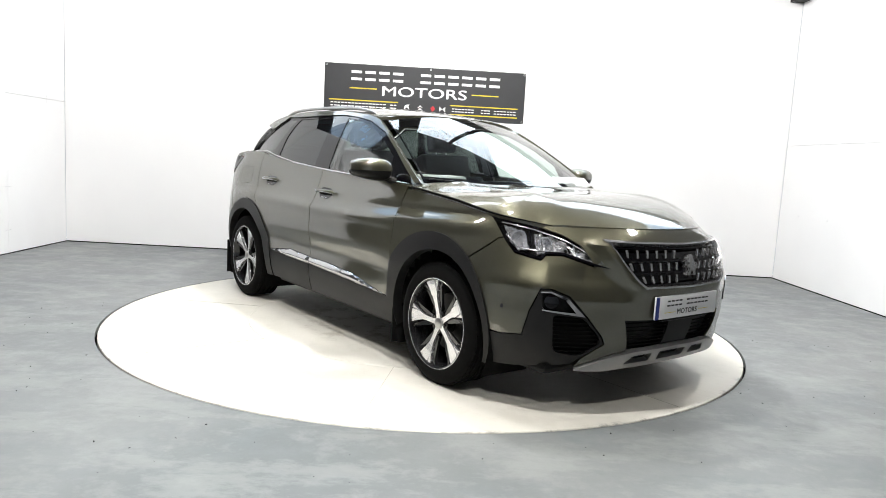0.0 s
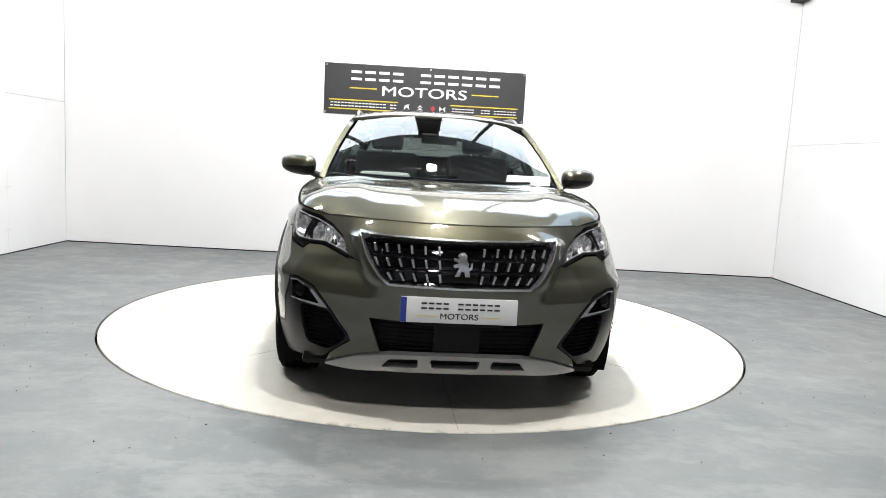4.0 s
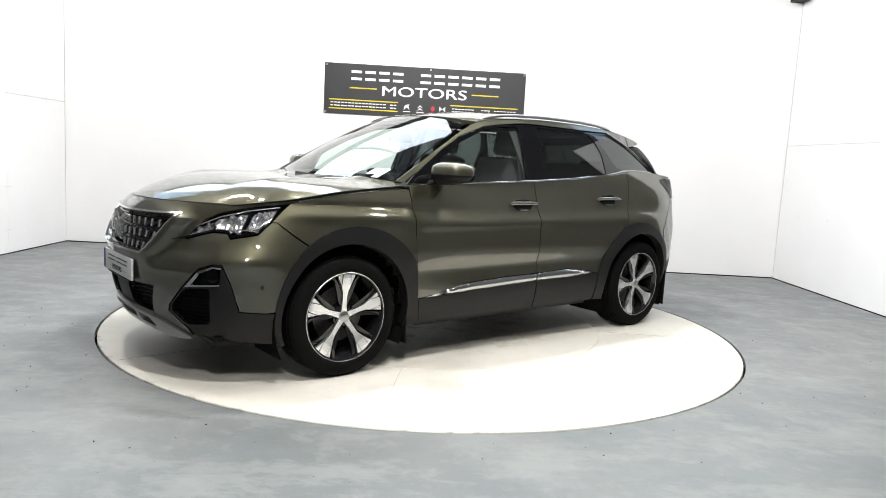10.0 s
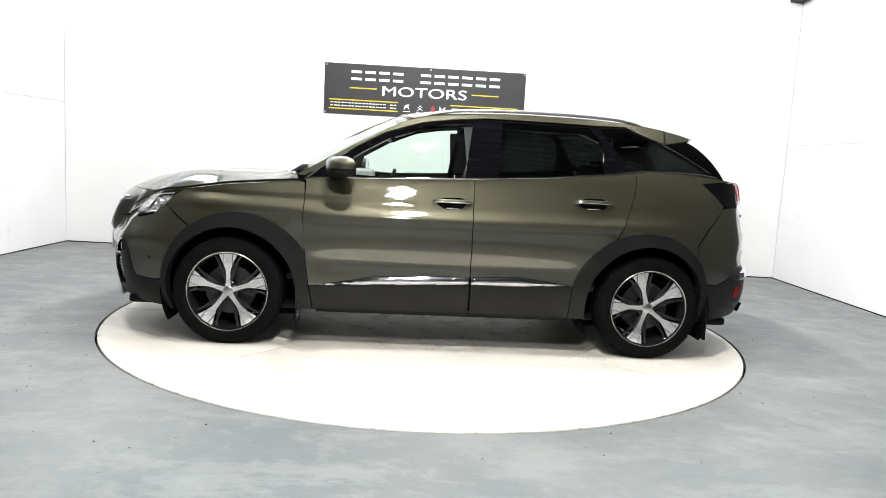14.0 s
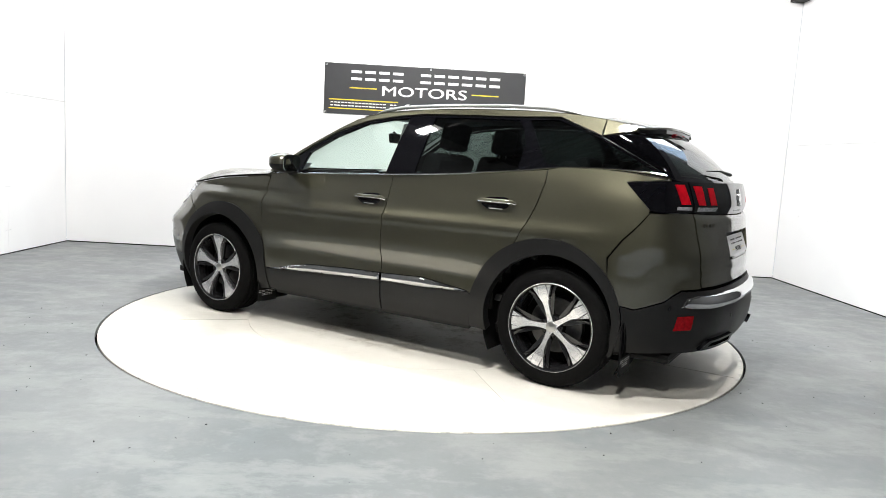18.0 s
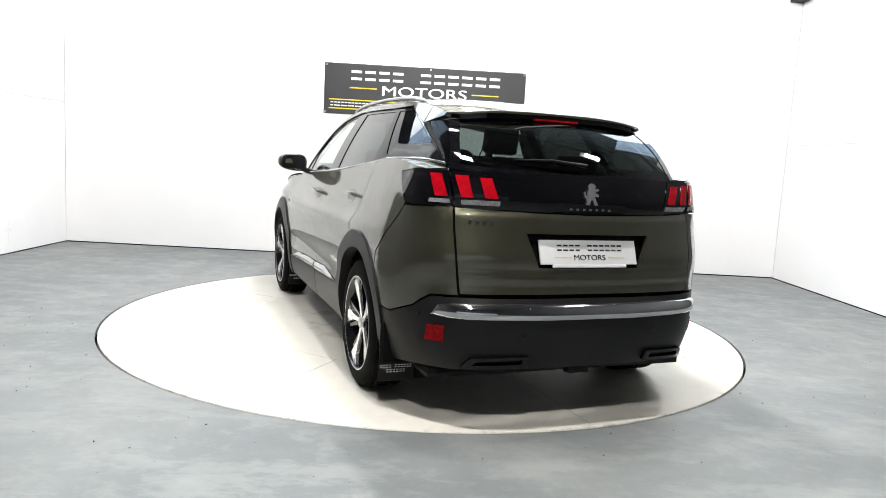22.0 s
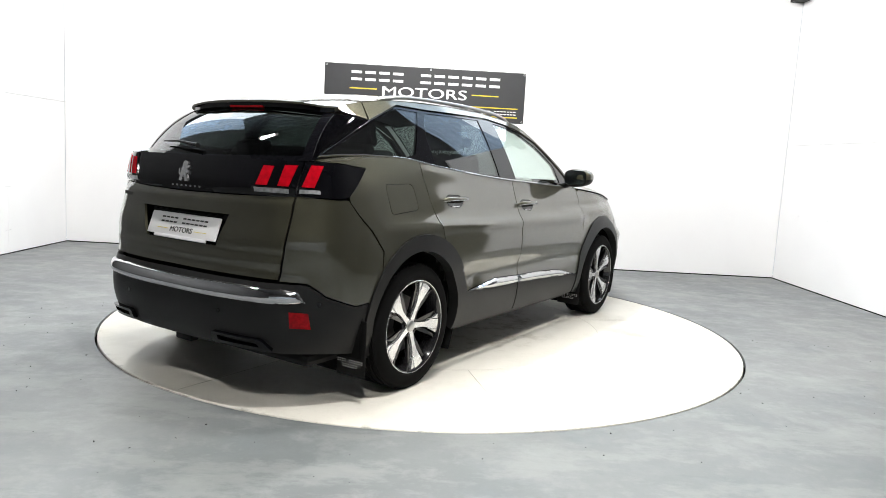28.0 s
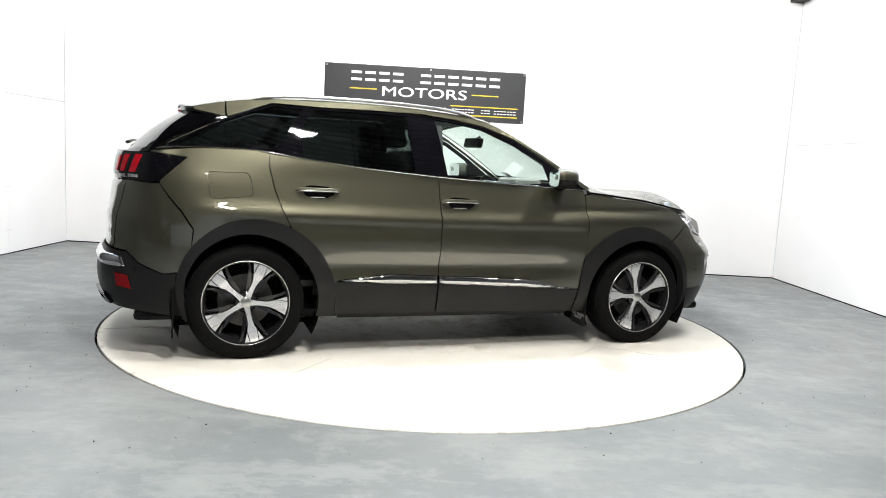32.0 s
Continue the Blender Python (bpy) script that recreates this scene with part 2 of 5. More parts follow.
def hermite(kn, vals, q, level_ends=False):
    """Smooth curve through vals at the knots kn, read at q (all arrays)."""
    kn, vals, q = np.asarray(kn, float), np.asarray(vals, float), np.asarray(q, float)
    h = np.diff(kn)
    s = np.diff(vals) / h
    m = np.empty_like(vals)
    m[0], m[-1] = (0.0, 0.0) if level_ends else (s[0], s[-1])
    m[1:-1] = (s[:-1] * h[1:] + s[1:] * h[:-1]) / (h[1:] + h[:-1])
    i = np.clip(np.searchsorted(kn, q) - 1, 0, len(h) - 1)
    t = np.clip((q - kn[i]) / h[i], 0, 1)
    t2, t3 = t * t, t * t * t
    return (2 * t3 - 3 * t2 + 1) * vals[i] + (t3 - 2 * t2 + t) * h[i] * m[i] + (3 * t2 - 2 * t3) * vals[i + 1] + (t3 - t2) * h[i] * m[i + 1]


# ---- the room ----
WX0, WX1, WY = -4.385, 4.255, 3.25
WALL_Y = 0.90


def build_room():
    bm = bmesh.new()
    n = 96
    # the floor is one sheet with a round pit for the turntable
    ring = [bm.verts.new((2.270 * math.cos(2 * math.pi * k / n), 2.270 * math.sin(2 * math.pi * k / n), 0)) for k in range(n)]
    low = [bm.verts.new((v.co.x, v.co.y, -0.10)) for v in ring]
    outer = []
    for k in range(n):
        a = 2 * math.pi * k / n
        c, s = math.cos(a), math.sin(a)
        x_lim = (WX1 + 5.0) if c > 0 else (-WX0 + 5.0)
        y_lim = WY + 0.3 if s > 0 else 13.0
        f = min(x_lim / max(abs(c), 1e-6), y_lim / max(abs(s), 1e-6))
        outer.append(bm.verts.new((c * f, s * f, 0)))
    for k in range(n):
        j = (k + 1) % n
        bm.faces.new((ring[k], outer[k], outer[j], ring[j]))
        bm.faces.new((low[k], ring[k], ring[j], low[j]))
    bm.faces.new(low)
    part("floor", bm, FLOOR_M, smooth="fix", sharp=20)
    tagged(bpy.data.objects["floor"], "grey painted concrete floor, scuffed and patchy", "floor", kind="structure")

    tagged(part("trim", lathe_bm([(2.240, -0.030), (2.268, -0.030), (2.268, -0.060), (2.240, -0.060), (2.240, -0.030)], 96, "Z"), GAP_M), "dark joint round the turntable", "trim", kind="structure")

    # walls of painted boards in two tiers, with a hair joint between boards
    def wall(name, label, origin, along, length, widths, tier, top=3.45):
        w = tagged(new(name), label, "wall", kind="structure")
        d = Vector(along)
        nrm = Vector((-d.y, d.x, 0))
        z0 = 0.006
        at = 0.0
        back = box_bm(0, length, 0.024, 0.10, 0.0, top)
        rot = Matrix(((d.x, nrm.x, 0, origin[0]), (d.y, nrm.y, 0, origin[1]), (0, 0, 1, 0), (0, 0, 0, 1)))
        part("backing", moved(back, rot), WALL_M, w, smooth=False)
        for wd in widths:
            for a, b in (((z0, top),) if name == "wall_north" else ((z0, tier), (tier + 0.004, top))):
                bb = box_bm(at + 0.0015, at + wd - 0.0015, 0.0, 0.02, a, b, 0.0015, 1)
                part("board", moved(bb, rot), WALL_M, w, smooth=False)
            at += wd
        return w

    wall("wall_north", "white painted board wall behind the turntable", (WX0, WY), (1, 0, 0), WX1 - WX0, [WX1 - WX0], 1.635, 3.46)
    wall("wall_west", "white painted board wall with screw heads along its joints", (WX0, WALL_Y), (0, 1, 0), WY - WALL_Y, [1.19, 1.16], 1.655)
    wall("wall_east", "white painted board wall with screw heads along its joints", (WX1, WY), (0, -1, 0), WY - WALL_Y, [WY - WALL_Y], 1.614)
    # screw heads that hold the boards
    screws = [(WX0, 2.09 + d, z) for z in (0.25, 0.7, 1.2, 1.55, 1.75, 2.3, 2.9, 3.3) for d in (-0.035, 0.035)]
    screws += [(WX0, y, 1.655 + d) for y in (2.45, 2.85) for d in (-0.03, 0.03)]
    screws += [(WX1, y, 1.614 + d) for y in (1.3, 1.7, 2.1, 2.5, 2.9) for d in (-0.03, 0.03)] + [(WX1, y, 0.8) for y in (1.6, 2.2, 2.8)]
    proto = None
    for x, y, z in screws:
        w = bpy.data.objects["wall_west" if x < 0 else "wall_east"]
        if proto is None:
            proto = part("screw", moved(lathe_bm([(0.0, 0.0022), (0.003, 0.002), (0.0045, 0.0005), (0.0045, -0.004)], 8, "Z"), Matrix.Rotation(radians(90), 4, "Y")), STEEL, w)
            ob = proto
        else:
            ob = new("screw", proto.data)
            ob.parent = w
        ob.matrix_local = pose(x, y, z, 0, 0, 0 if x < 0 else 180)
    # skirting gap: thin dark line where the boards stop short of the floor
    for nm, b in (("trim", box_bm(WX0 + 0.01, WX1 - 0.01, WY - 0.004, WY + 0.01, 0.0, 0.012)), ("trim", box_bm(WX0 - 0.01, WX0 + 0.004, WALL_Y, WY, 0.0, 0.010)), ("trim", box_bm(WX1 - 0.004, WX1 + 0.01, WALL_Y, WY, 0.0, 0.010))):
        tagged(part(nm, b, GAP_M, smooth=False), "thin dark joint along the foot of the wall", "trim", kind="structure")


def ribbed(p0, along, up, n, length, height, depth):
    """A sheet with pressed ribs; along and up are unit vectors."""
    bm = bmesh.new()
    p0, along, up = Vector(p0), Vector(along), Vector(up)
    out = along.cross(up)
    rows = []
    for k in range(n + 1):
        d = depth if k % 4 in (1, 2) else 0.0
        a = p0 + along * (length * k / n) + out * d
        rows.append((bm.verts.new(a), bm.verts.new(a + up * height)))
    for (a, b), (c, d) in zip(rows, rows[1:]):
        bm.faces.new((a, c, d, b))
    return bm


def build_hall():
    """The shed over and behind the turntable, mostly seen in reflections."""
    x0, x1, y0, y1, top = -5.15, 5.05, -13.0, 3.6, 6.9
    tagged(part("ceiling", ribbed((x0, y0, top), (0, 1, 0), (1, 0, 0), 160, y1 - y0, x1 - x0, 0.05), STEEL, smooth=False), "dark ribbed metal roof sheets", "ceiling", kind="structure")
    tagged(part("wall_south", ribbed((x0, y0, 2.6), (1, 0, 0), (0, 0, 1), 4, x1 - x0, top - 2.6, 0.004), HALL_M, smooth=False), "grey metal shed wall", "wall", kind="structure")
    tagged(part("wall_south_base", box_bm(x0, x1, y0 - 0.15, y0 + 0.05, 0.0, 2.6), PALE_SHEET, smooth=False), "pale lower wall of the shed behind the camera stand", "wall", kind="structure")
    for nm, x in (("wall_far_west", x0), ("wall_far_east", x1)):
        tagged(part(nm, ribbed((x, y0, 0), (0, 1, 0), (0, 0, 1), 4, 15.0, top, 0.004), HALL_M, smooth=False), "grey metal shed wall", "wall", kind="structure")
        tagged(part(nm + "_bay", ribbed((x, y0 + 15.0, 0), (0, 1, 0), (0, 0, 1), 4, 1.6, 3.5, 0.004), STEEL, smooth=False), "grey metal shed wall", "wall", kind="structure")
        tagged(part(nm + "_light", ribbed((x, y0 + 15.0, 3.5), (0, 1, 0), (0, 0, 1), 24, 1.6, top - 3.5, 0.04), BLUE_LIGHT, smooth=False), "blue translucent ribbed sheets that let daylight in", "wall", kind="structure")
    tagged(part("wall_far_north", box_bm(x0, x1, 3.6, 3.75, 0, 3.9), PALE_SHEET, smooth=False), "pale shed wall behind the boards", "wall", kind="structure")
    tagged(part("wall_north_light", ribbed((x0, 3.62, 3.9), (1, 0, 0), (0, 0, 1), 140, x1 - x0, top - 3.9, 0.04), ROOF_LIGHT, smooth=False), "clear ribbed sheets high in the gable that let daylight in", "wall", kind="structure")
    br = tagged(new("steel_bracket"), "dark steel bracket in the corner over the boards", "bracket", kind="structure")
    part("plate", box_bm(WX1 - 0.16, WX1 - 0.003, WY - 0.30, WY - 0.003, 3.285, 3.46, 0.004, 1), GIRDER, br, smooth=False)
    for x, w in ((-0.12, 0.30), (1.27, 0.04), (-2.3, 0.04)):
        c = tagged(new("column"), "dark steel column against the shed wall", "column", "steel columns", "structure")
        part("shaft", box_bm(x - w, x + w, WY + 0.12, WY + 0.26, 0.0, top, 0.005, 1), GIRDER, c, smooth=False)
    tagged(part("eaves_rail", box_bm(x0, x1, WY + 0.05, WY + 0.12, 3.47, 3.92, 0.01, 1), GIRDER, smooth=False), "dark steel rail above the boards", "rail", kind="structure")
    for y in (-10.5, -7.0, -3.5, 0.2):
        g = tagged(new("roof_girder"), "dark steel girder under the roof sheets", "girder", "roof girders", "structure")
        part("flange", box_bm(x0, x1, y - 0.07, y + 0.07, 6.50, 6.52), GIRDER, g, smooth=False)
        part("web", box_bm(x0, x1, y - 0.006, y + 0.006, 6.52, 6.86), GIRDER, g, smooth=False)
    # the lamp beams hang from the girders on rods
    for y, half in ((0.20, 0.6), (-1.0, 3.0), (-2.7, 1.8), (-5.0, 1.8)):
        b = tagged(new("lamp_beam"), "slim dark steel beam that carries the lamps", "beam", "lamp beams", "structure")
        part("beam", box_bm(-half, half, y - 0.02, y + 0.02, 4.20, 4.24), GIRDER, b, smooth=False)
        for sx in (-0.9, 0.9):
            part("rod", tube_bm([(sx * half, y, 4.24), (sx * half, y, top)], 0.006, 6), GIRDER, b)


LAMPS = [(0.0, 0.20, 470), (0.0, -1.1, 200), (0.0, -2.7, 460), (-2.55, -0.9, 170), (2.55, -0.9, 170), (0.0, -5.0, 320)]


def build_lamps():
    proto = thing("ceiling_lamp", "square white LED floodlight under a steel beam", "lamp", "ceiling lamps")
    part("housing", box_bm(-0.11, 0.11, -0.11, 0.11, 0.005, 0.10, 0.012, 2), WHITE_P, proto)
    part("diffuser", box_bm(-0.09, 0.09, -0.09, 0.09, -0.004, 0.004), LAMP_M, proto, "glowing white diffuser", smooth=False)
    for i, (x, y, w) in enumerate(LAMPS):
        m = pose(x, y, 4.10)
        if i == 0:
            proto.matrix_world = m
        else:
            copy_thing(proto, m @ Matrix.Diagonal((1.8, 0.9, 1, 1)))
        la = bpy.data.lights.new("lamp_light", "POINT")
        la.shadow_soft_size, la.energy, la.color = 0.07, w, (1.0, 0.98, 0.95)
        lo = new("lamp_light", la)
        lo.matrix_world = pose(x, y, 3.98)


def build_turntable():
    t = thing("turntable", "cream painted round car turntable set flush in the floor", "turntable")
    n = 128
    R = 2.255
    prof = [(0.0, 0.0), (1.30, 0.0), (1.3025, -0.004), (1.305, 0.0), (R - 0.004, 0.0), (R, -0.004), (R, -0.05)]
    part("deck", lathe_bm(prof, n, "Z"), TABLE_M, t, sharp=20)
    grime = mat("seam_grime", (0.42, 0.40, 0.33), 0.6)
    for k in range(8):
        part("seam", moved(box_bm(1.31, 1.95 if k % 2 else 2.22, -0.0012, 0.0012, -0.001, 0.0012), pose(0, 0, 0, 0, 0, 1 + 45 * k)), grime, t, smooth=False)
    return t


build_room()
build_hall()
build_lamps()
TURNTABLE = build_turntable()


def build_grit():
    """Grit and crumbs of paint lying about the turntable's edge."""
    rng = random.Random(5)
    bm = bmesh.new()
    for _ in range(70):
        a = rng.uniform(180, 360)
        r = 2.30 + abs(rng.gauss(0, 0.55))
        s = rng.uniform(0.0014, 0.0040)
        m = Matrix.Translation((r * math.cos(radians(a)), r * math.sin(radians(a)), s * 0.45)) @ Euler((rng.random(), rng.random(), rng.random() * 6)).to_matrix().to_4x4() @ Matrix.Diagonal((s * rng.uniform(1, 2.2), s, s * 0.6, 1))
        bmesh.ops.create_icosphere(bm, subdivisions=1, radius=1.0, matrix=m)
    tagged(part("grit", bm, GIRDER, smooth=False), "dark grit and crumbs lying on the floor", "grit", kind="stuff")


build_grit()


# ---- the car: its outer surface ----
# Plan outlines (x, y) of the left half at heights z; u follows the outline from the
# rear centre round the side, where u equals x, to the front centre.
Z_KN = [0.18, 0.3, 0.42, 0.54, 0.66, 0.8, 0.95, 1.06, 1.16, 1.24]
STATIONS = []


def station(u, ys, xs=None):
    """One upright section of the body: its plan place at each height of Z_KN."""
    STATIONS.append((u, xs or [u] * len(Z_KN), ys))


station(-2.95, [0, 0, 0, 0, 0, 0, 0, 0, 0, 0], [-2.06, -2.155, -2.188, -2.178, -2.125, -2.115, -2.107, -2.098, -2.075, -2.035])
station(-2.63, [0.34, 0.34, 0.34, 0.34, 0.34, 0.34, 0.34, 0.34, 0.33, 0.33], [-2.05, -2.14, -2.172, -2.163, -2.11, -2.1, -2.09, -2.08, -2.06, -2.02])
station(-2.33, [0.6, 0.61, 0.62, 0.62, 0.62, 0.62, 0.62, 0.612, 0.60, 0.58], [-1.97, -2.055, -2.09, -2.09, -2.045, -2.035, -2.015, -2.0, -1.982, -1.945])
station(-2.13, [0.72, 0.74, 0.75, 0.752, 0.758, 0.763, 0.765, 0.762, 0.748, 0.72], [-1.85, -1.92, -1.955, -1.965, -1.948, -1.930, -1.912, -1.895, -1.872, -1.84])
station(-1.83, [0.8, 0.84, 0.86, 0.87, 0.872, 0.863, 0.842, 0.820, 0.780, 0.75], [-1.7, -1.73, -1.76, -1.77, -1.77, -1.752, -1.735, -1.718, -1.70, -1.69])
station(-1.34, [0.83, 0.88, 0.905, 0.912, 0.915, 0.902, 0.864, 0.834, 0.798, 0.76])
station(-0.9, [0.83, 0.875, 0.895, 0.9, 0.908, 0.899, 0.856, 0.824, 0.798, 0.765])
station(-0.2, [0.83, 0.875, 0.89, 0.892, 0.904, 0.897, 0.85, 0.815, 0.79, 0.765])
station(0.45, [0.83, 0.875, 0.89, 0.892, 0.904, 0.895, 0.847, 0.808, 0.785, 0.75])
station(0.9, [0.83, 0.875, 0.89, 0.898, 0.906, 0.894, 0.845, 0.802, 0.77, 0.74])
station(1.34, [0.83, 0.88, 0.905, 0.912, 0.912, 0.893, 0.842, 0.795, 0.75, 0.72])
station(1.78, [0.81, 0.85, 0.87, 0.878, 0.87, 0.83, 0.775, 0.73, 0.7, 0.68], [1.72, 1.75, 1.76, 1.76, 1.76, 1.75, 1.7, 1.64, 1.6, 1.6])
station(2.1, [0.7, 0.74, 0.765, 0.775, 0.76, 0.7, 0.66, 0.63, 0.61, 0.6], [1.92, 1.96, 1.99, 2.0, 1.98, 1.94, 1.87, 1.78, 1.74, 1.74])
station(2.34, [0.56, 0.58, 0.6, 0.6, 0.59, 0.54, 0.52, 0.5, 0.49, 0.48], [2.06, 2.095, 2.11, 2.11, 2.11, 2.095, 2.0, 1.9, 1.86, 1.86])
station(2.65, [0.3, 0.3, 0.3, 0.3, 0.3, 0.29, 0.28, 0.28, 0.27, 0.27], [2.11, 2.18, 2.222, 2.238, 2.245, 2.222, 2.105, 2.0, 1.96, 1.96])
station(2.95, [0, 0, 0, 0, 0, 0, 0, 0, 0, 0], [2.13, 2.2, 2.245, 2.262, 2.272, 2.255, 2.14, 2.04, 2.0, 2.0])
U_KN = [st[0] for st in STATIONS]
X_ROWS, Y_ROWS = np.array([st[1] for st in STATIONS]).T, np.array([st[2] for st in STATIONS]).T


def belt(u, z, off=0.0):
    """Points of the lower body at (u, z), left side; off: metres inwards."""
    u, z = np.atleast_1d(np.asarray(u, float)), np.atleast_1d(np.asarray(z, float))
    u, z = np.broadcast_arrays(u, z)

    def raw(uu, zz):
        rx = np.stack([hermite(U_KN, r, uu, True) for r in X_ROWS])
        ry = np.stack([hermite(U_KN, r, uu) for r in Y_ROWS])
        k = np.arange(len(uu))
        i = np.clip(np.searchsorted(Z_KN, zz) - 1, 0, len(Z_KN) - 2)
        zk = np.array(Z_KN)
        h = zk[i + 1] - zk[i]
        t = np.clip((zz - zk[i]) / h, -0.3, 1.3)
        out = []
        for r in (rx, ry):
            s = np.diff(r, axis=0) / np.diff(zk)[:, None]
            m = np.empty_like(r)
            m[0], m[-1] = s[0], s[-1]
            dh = np.diff(zk)[:, None]
            m[1:-1] = (s[:-1] * dh[1:] + s[1:] * dh[:-1]) / (dh[1:] + dh[:-1])
            t2, t3 = t * t, t * t * t
            out.append((2 * t3 - 3 * t2 + 1) * r[i, k] + (t3 - 2 * t2 + t) * h * m[i, k] + (3 * t2 - 2 * t3) * r[i + 1, k] + (t3 - t2) * h * m[i + 1, k])
        # a soft crease along the shoulder and a hollow over the sill
        side = np.clip((1.7 - np.abs(uu)) / 0.3, 0, 1)
        out[1] = out[1] + side * (0.0165 * np.clip((1.0 - uu) / 0.2, 0, 1) * np.exp(-((zz - 0.832 - 0.02 * (0.9 - uu) / 2) / 0.036) ** 2) - 0.012 * np.exp(-((zz - 0.555) / 0.06) ** 2) * np.clip((1.0 - np.abs(uu + 0.05)) / 0.3, 0, 1))
        # two creases over the front wheel
        w = np.clip((uu - 0.45) / 0.55, 0, 1) * np.clip((1.75 - uu) / 0.25, 0, 1)
        out[1] = out[1] + w * (0.015 * np.exp(-((zz - 0.876 - 0.02 * (uu - 1.2)) / 0.030) ** 2) - 0.010 * np.exp(-((zz - 0.932 - 0.02 * (uu - 1.2)) / 0.016) ** 2))
        # rolls of the front bumper and of the tailgate
        f = np.clip((uu - 1.70) / 0.25, 0, 1) * np.clip((2.72 - uu) / 0.25, 0, 1)
        roll = 0.021 * f * np.exp(-((zz - 0.650) / 0.055) ** 2)
        q = np.clip((uu - 1.7) / 0.9, 0, 1) * math.pi / 2
        out[0] = out[0] + roll * np.sin(q)
        out[1] = out[1] + roll * np.cos(q)
        # the flanks fall back beside the proud grille
        edge = np.interp(zz, [0.64, 0.675, 0.777, 0.845, 0.925], [2.62, 2.575, 2.48, 2.44, 2.86])
        first = np.interp(zz, [0.74, 0.92], [2.12, 1.84])
        back = np.interp(zz, [0.58, 0.68, 0.95, 1.02], [0.0, 0.060, 0.060, 0.03])
        step = np.clip((edge - uu) / np.interp(zz, [0.80, 0.845, 0.925], [0.10, 0.12, 0.55]), 0, 1)
        fall = back * step * step * (3 - 2 * step) * np.clip((uu - first) / 0.22, 0, 1)
        q = np.clip((uu - 1.7) / 0.9, 0, 1) * math.pi / 2
        out[0] = out[0] - fall * np.sin(q)
        out[1] = out[1] - fall * np.cos(q) * 0.5
        g = np.clip((-1.85 - uu) / 0.3, 0, 1)
        roll = 0.016 * g * np.exp(-((zz - 0.775) / 0.10) ** 2)
        # a rounded lip under the black band and a ledge low on the tailgate
        h = np.clip((-2.20 - uu) / 0.12, 0, 1) * np.clip((1.04 - zz) / 0.02, 0, 1)
        roll = roll - 0.015 * h * np.clip((zz - 0.962) / 0.036, 0, 1) ** 2
        roll = roll + 0.010 * h * np.exp(-((zz - 0.700) / np.where(zz > 0.700, 0.020, 0.055)) ** 2)
        q = np.clip((-1.8 - uu) / 0.6, 0, 1) * math.pi / 2
        out[0] = out[0] - roll * np.sin(q)
        out[1] = out[1] + roll * np.cos(q)
        return np.stack([out[0], out[1], zz], axis=1)

    p = raw(u, z)
    if np.any(off):
        e = 0.004
        du = raw(u + e, z) - raw(u - e, z)
        dz = raw(u, z + e) - raw(u, z - e)
        n = np.cross(du, dz)
        n /= np.linalg.norm(n, axis=1)[:, None] + 1e-12
        # n points out of the body when u runs forwards on the left side
        n *= np.where((n[:, 1:2] * np.maximum(p[:, 1:2], 0.02) + n[:, 0:1] * np.sign(u)[:, None] * 0.3) < 0, -1, 1)
        p = p - n * np.broadcast_to(off, u.shape)[:, None]
    return p


def mirrored(bm):
    out = bm.copy()
    for v in out.verts:
        v.co.y = -v.co.y
    bmesh.ops.reverse_faces(out, faces=out.faces)
    return out


CAR = thing("car", "bronze metallic five-door crossover car with black privacy glass", "car")


# ---- panels: flat outlines laid onto a curved surface ----
from mathutils.geometry import delaunay_2d_cdt


def smooth_poly(pts, seg):
    """Splits a closed outline into short steps."""
    out = []
    for a, b in zip(pts, pts[1:] + pts[:1]):
        d = math.hypot(b[0] - a[0], b[1] - a[1])
        n = max(1, int(math.ceil(d / seg)))
        out += [(a[0] + (b[0] - a[0]) * k / n, a[1] + (b[1] - a[1]) * k / n) for k in range(n)]
    return out


def rounded(pts, r=0.02, n=3):
    """Rounds the corners of a closed outline."""
    out = []
    m = len(pts)
    for i in range(m):
        p0, p1, p2 = Vector(pts[i - 1]), Vector(pts[i]), Vector(pts[(i + 1) % m])
        a, b = p0 - p1, p2 - p1
        ra, rb = min(r, a.length * 0.45), min(r, b.length * 0.45)
        if a.length < 1e-6 or b.length < 1e-6:
            continue
        q0, q2 = p1 + a.normalized() * ra, p1 + b.normalized() * rb
        for k in range(n + 1):
            t = k / n
            out.append(tuple(q0 * (1 - t) ** 2 + p1 * (2 * t * (1 - t)) + q2 * t * t))
    return out


def inside(poly, x, y):
    px, py = np.array([p[0] for p in poly]), np.array([p[1] for p in poly])
    qx, qy = np.roll(px, -1), np.roll(py, -1)
    x, y = np.asarray(x)[:, None], np.asarray(y)[:, None]
    cond = (py > y) != (qy > y)
    xi = px + (y - py) * (qx - px) / np.where(qy == py, 1e-9, qy - py)
    return (np.sum(cond & (x < xi), axis=1) % 2) == 1


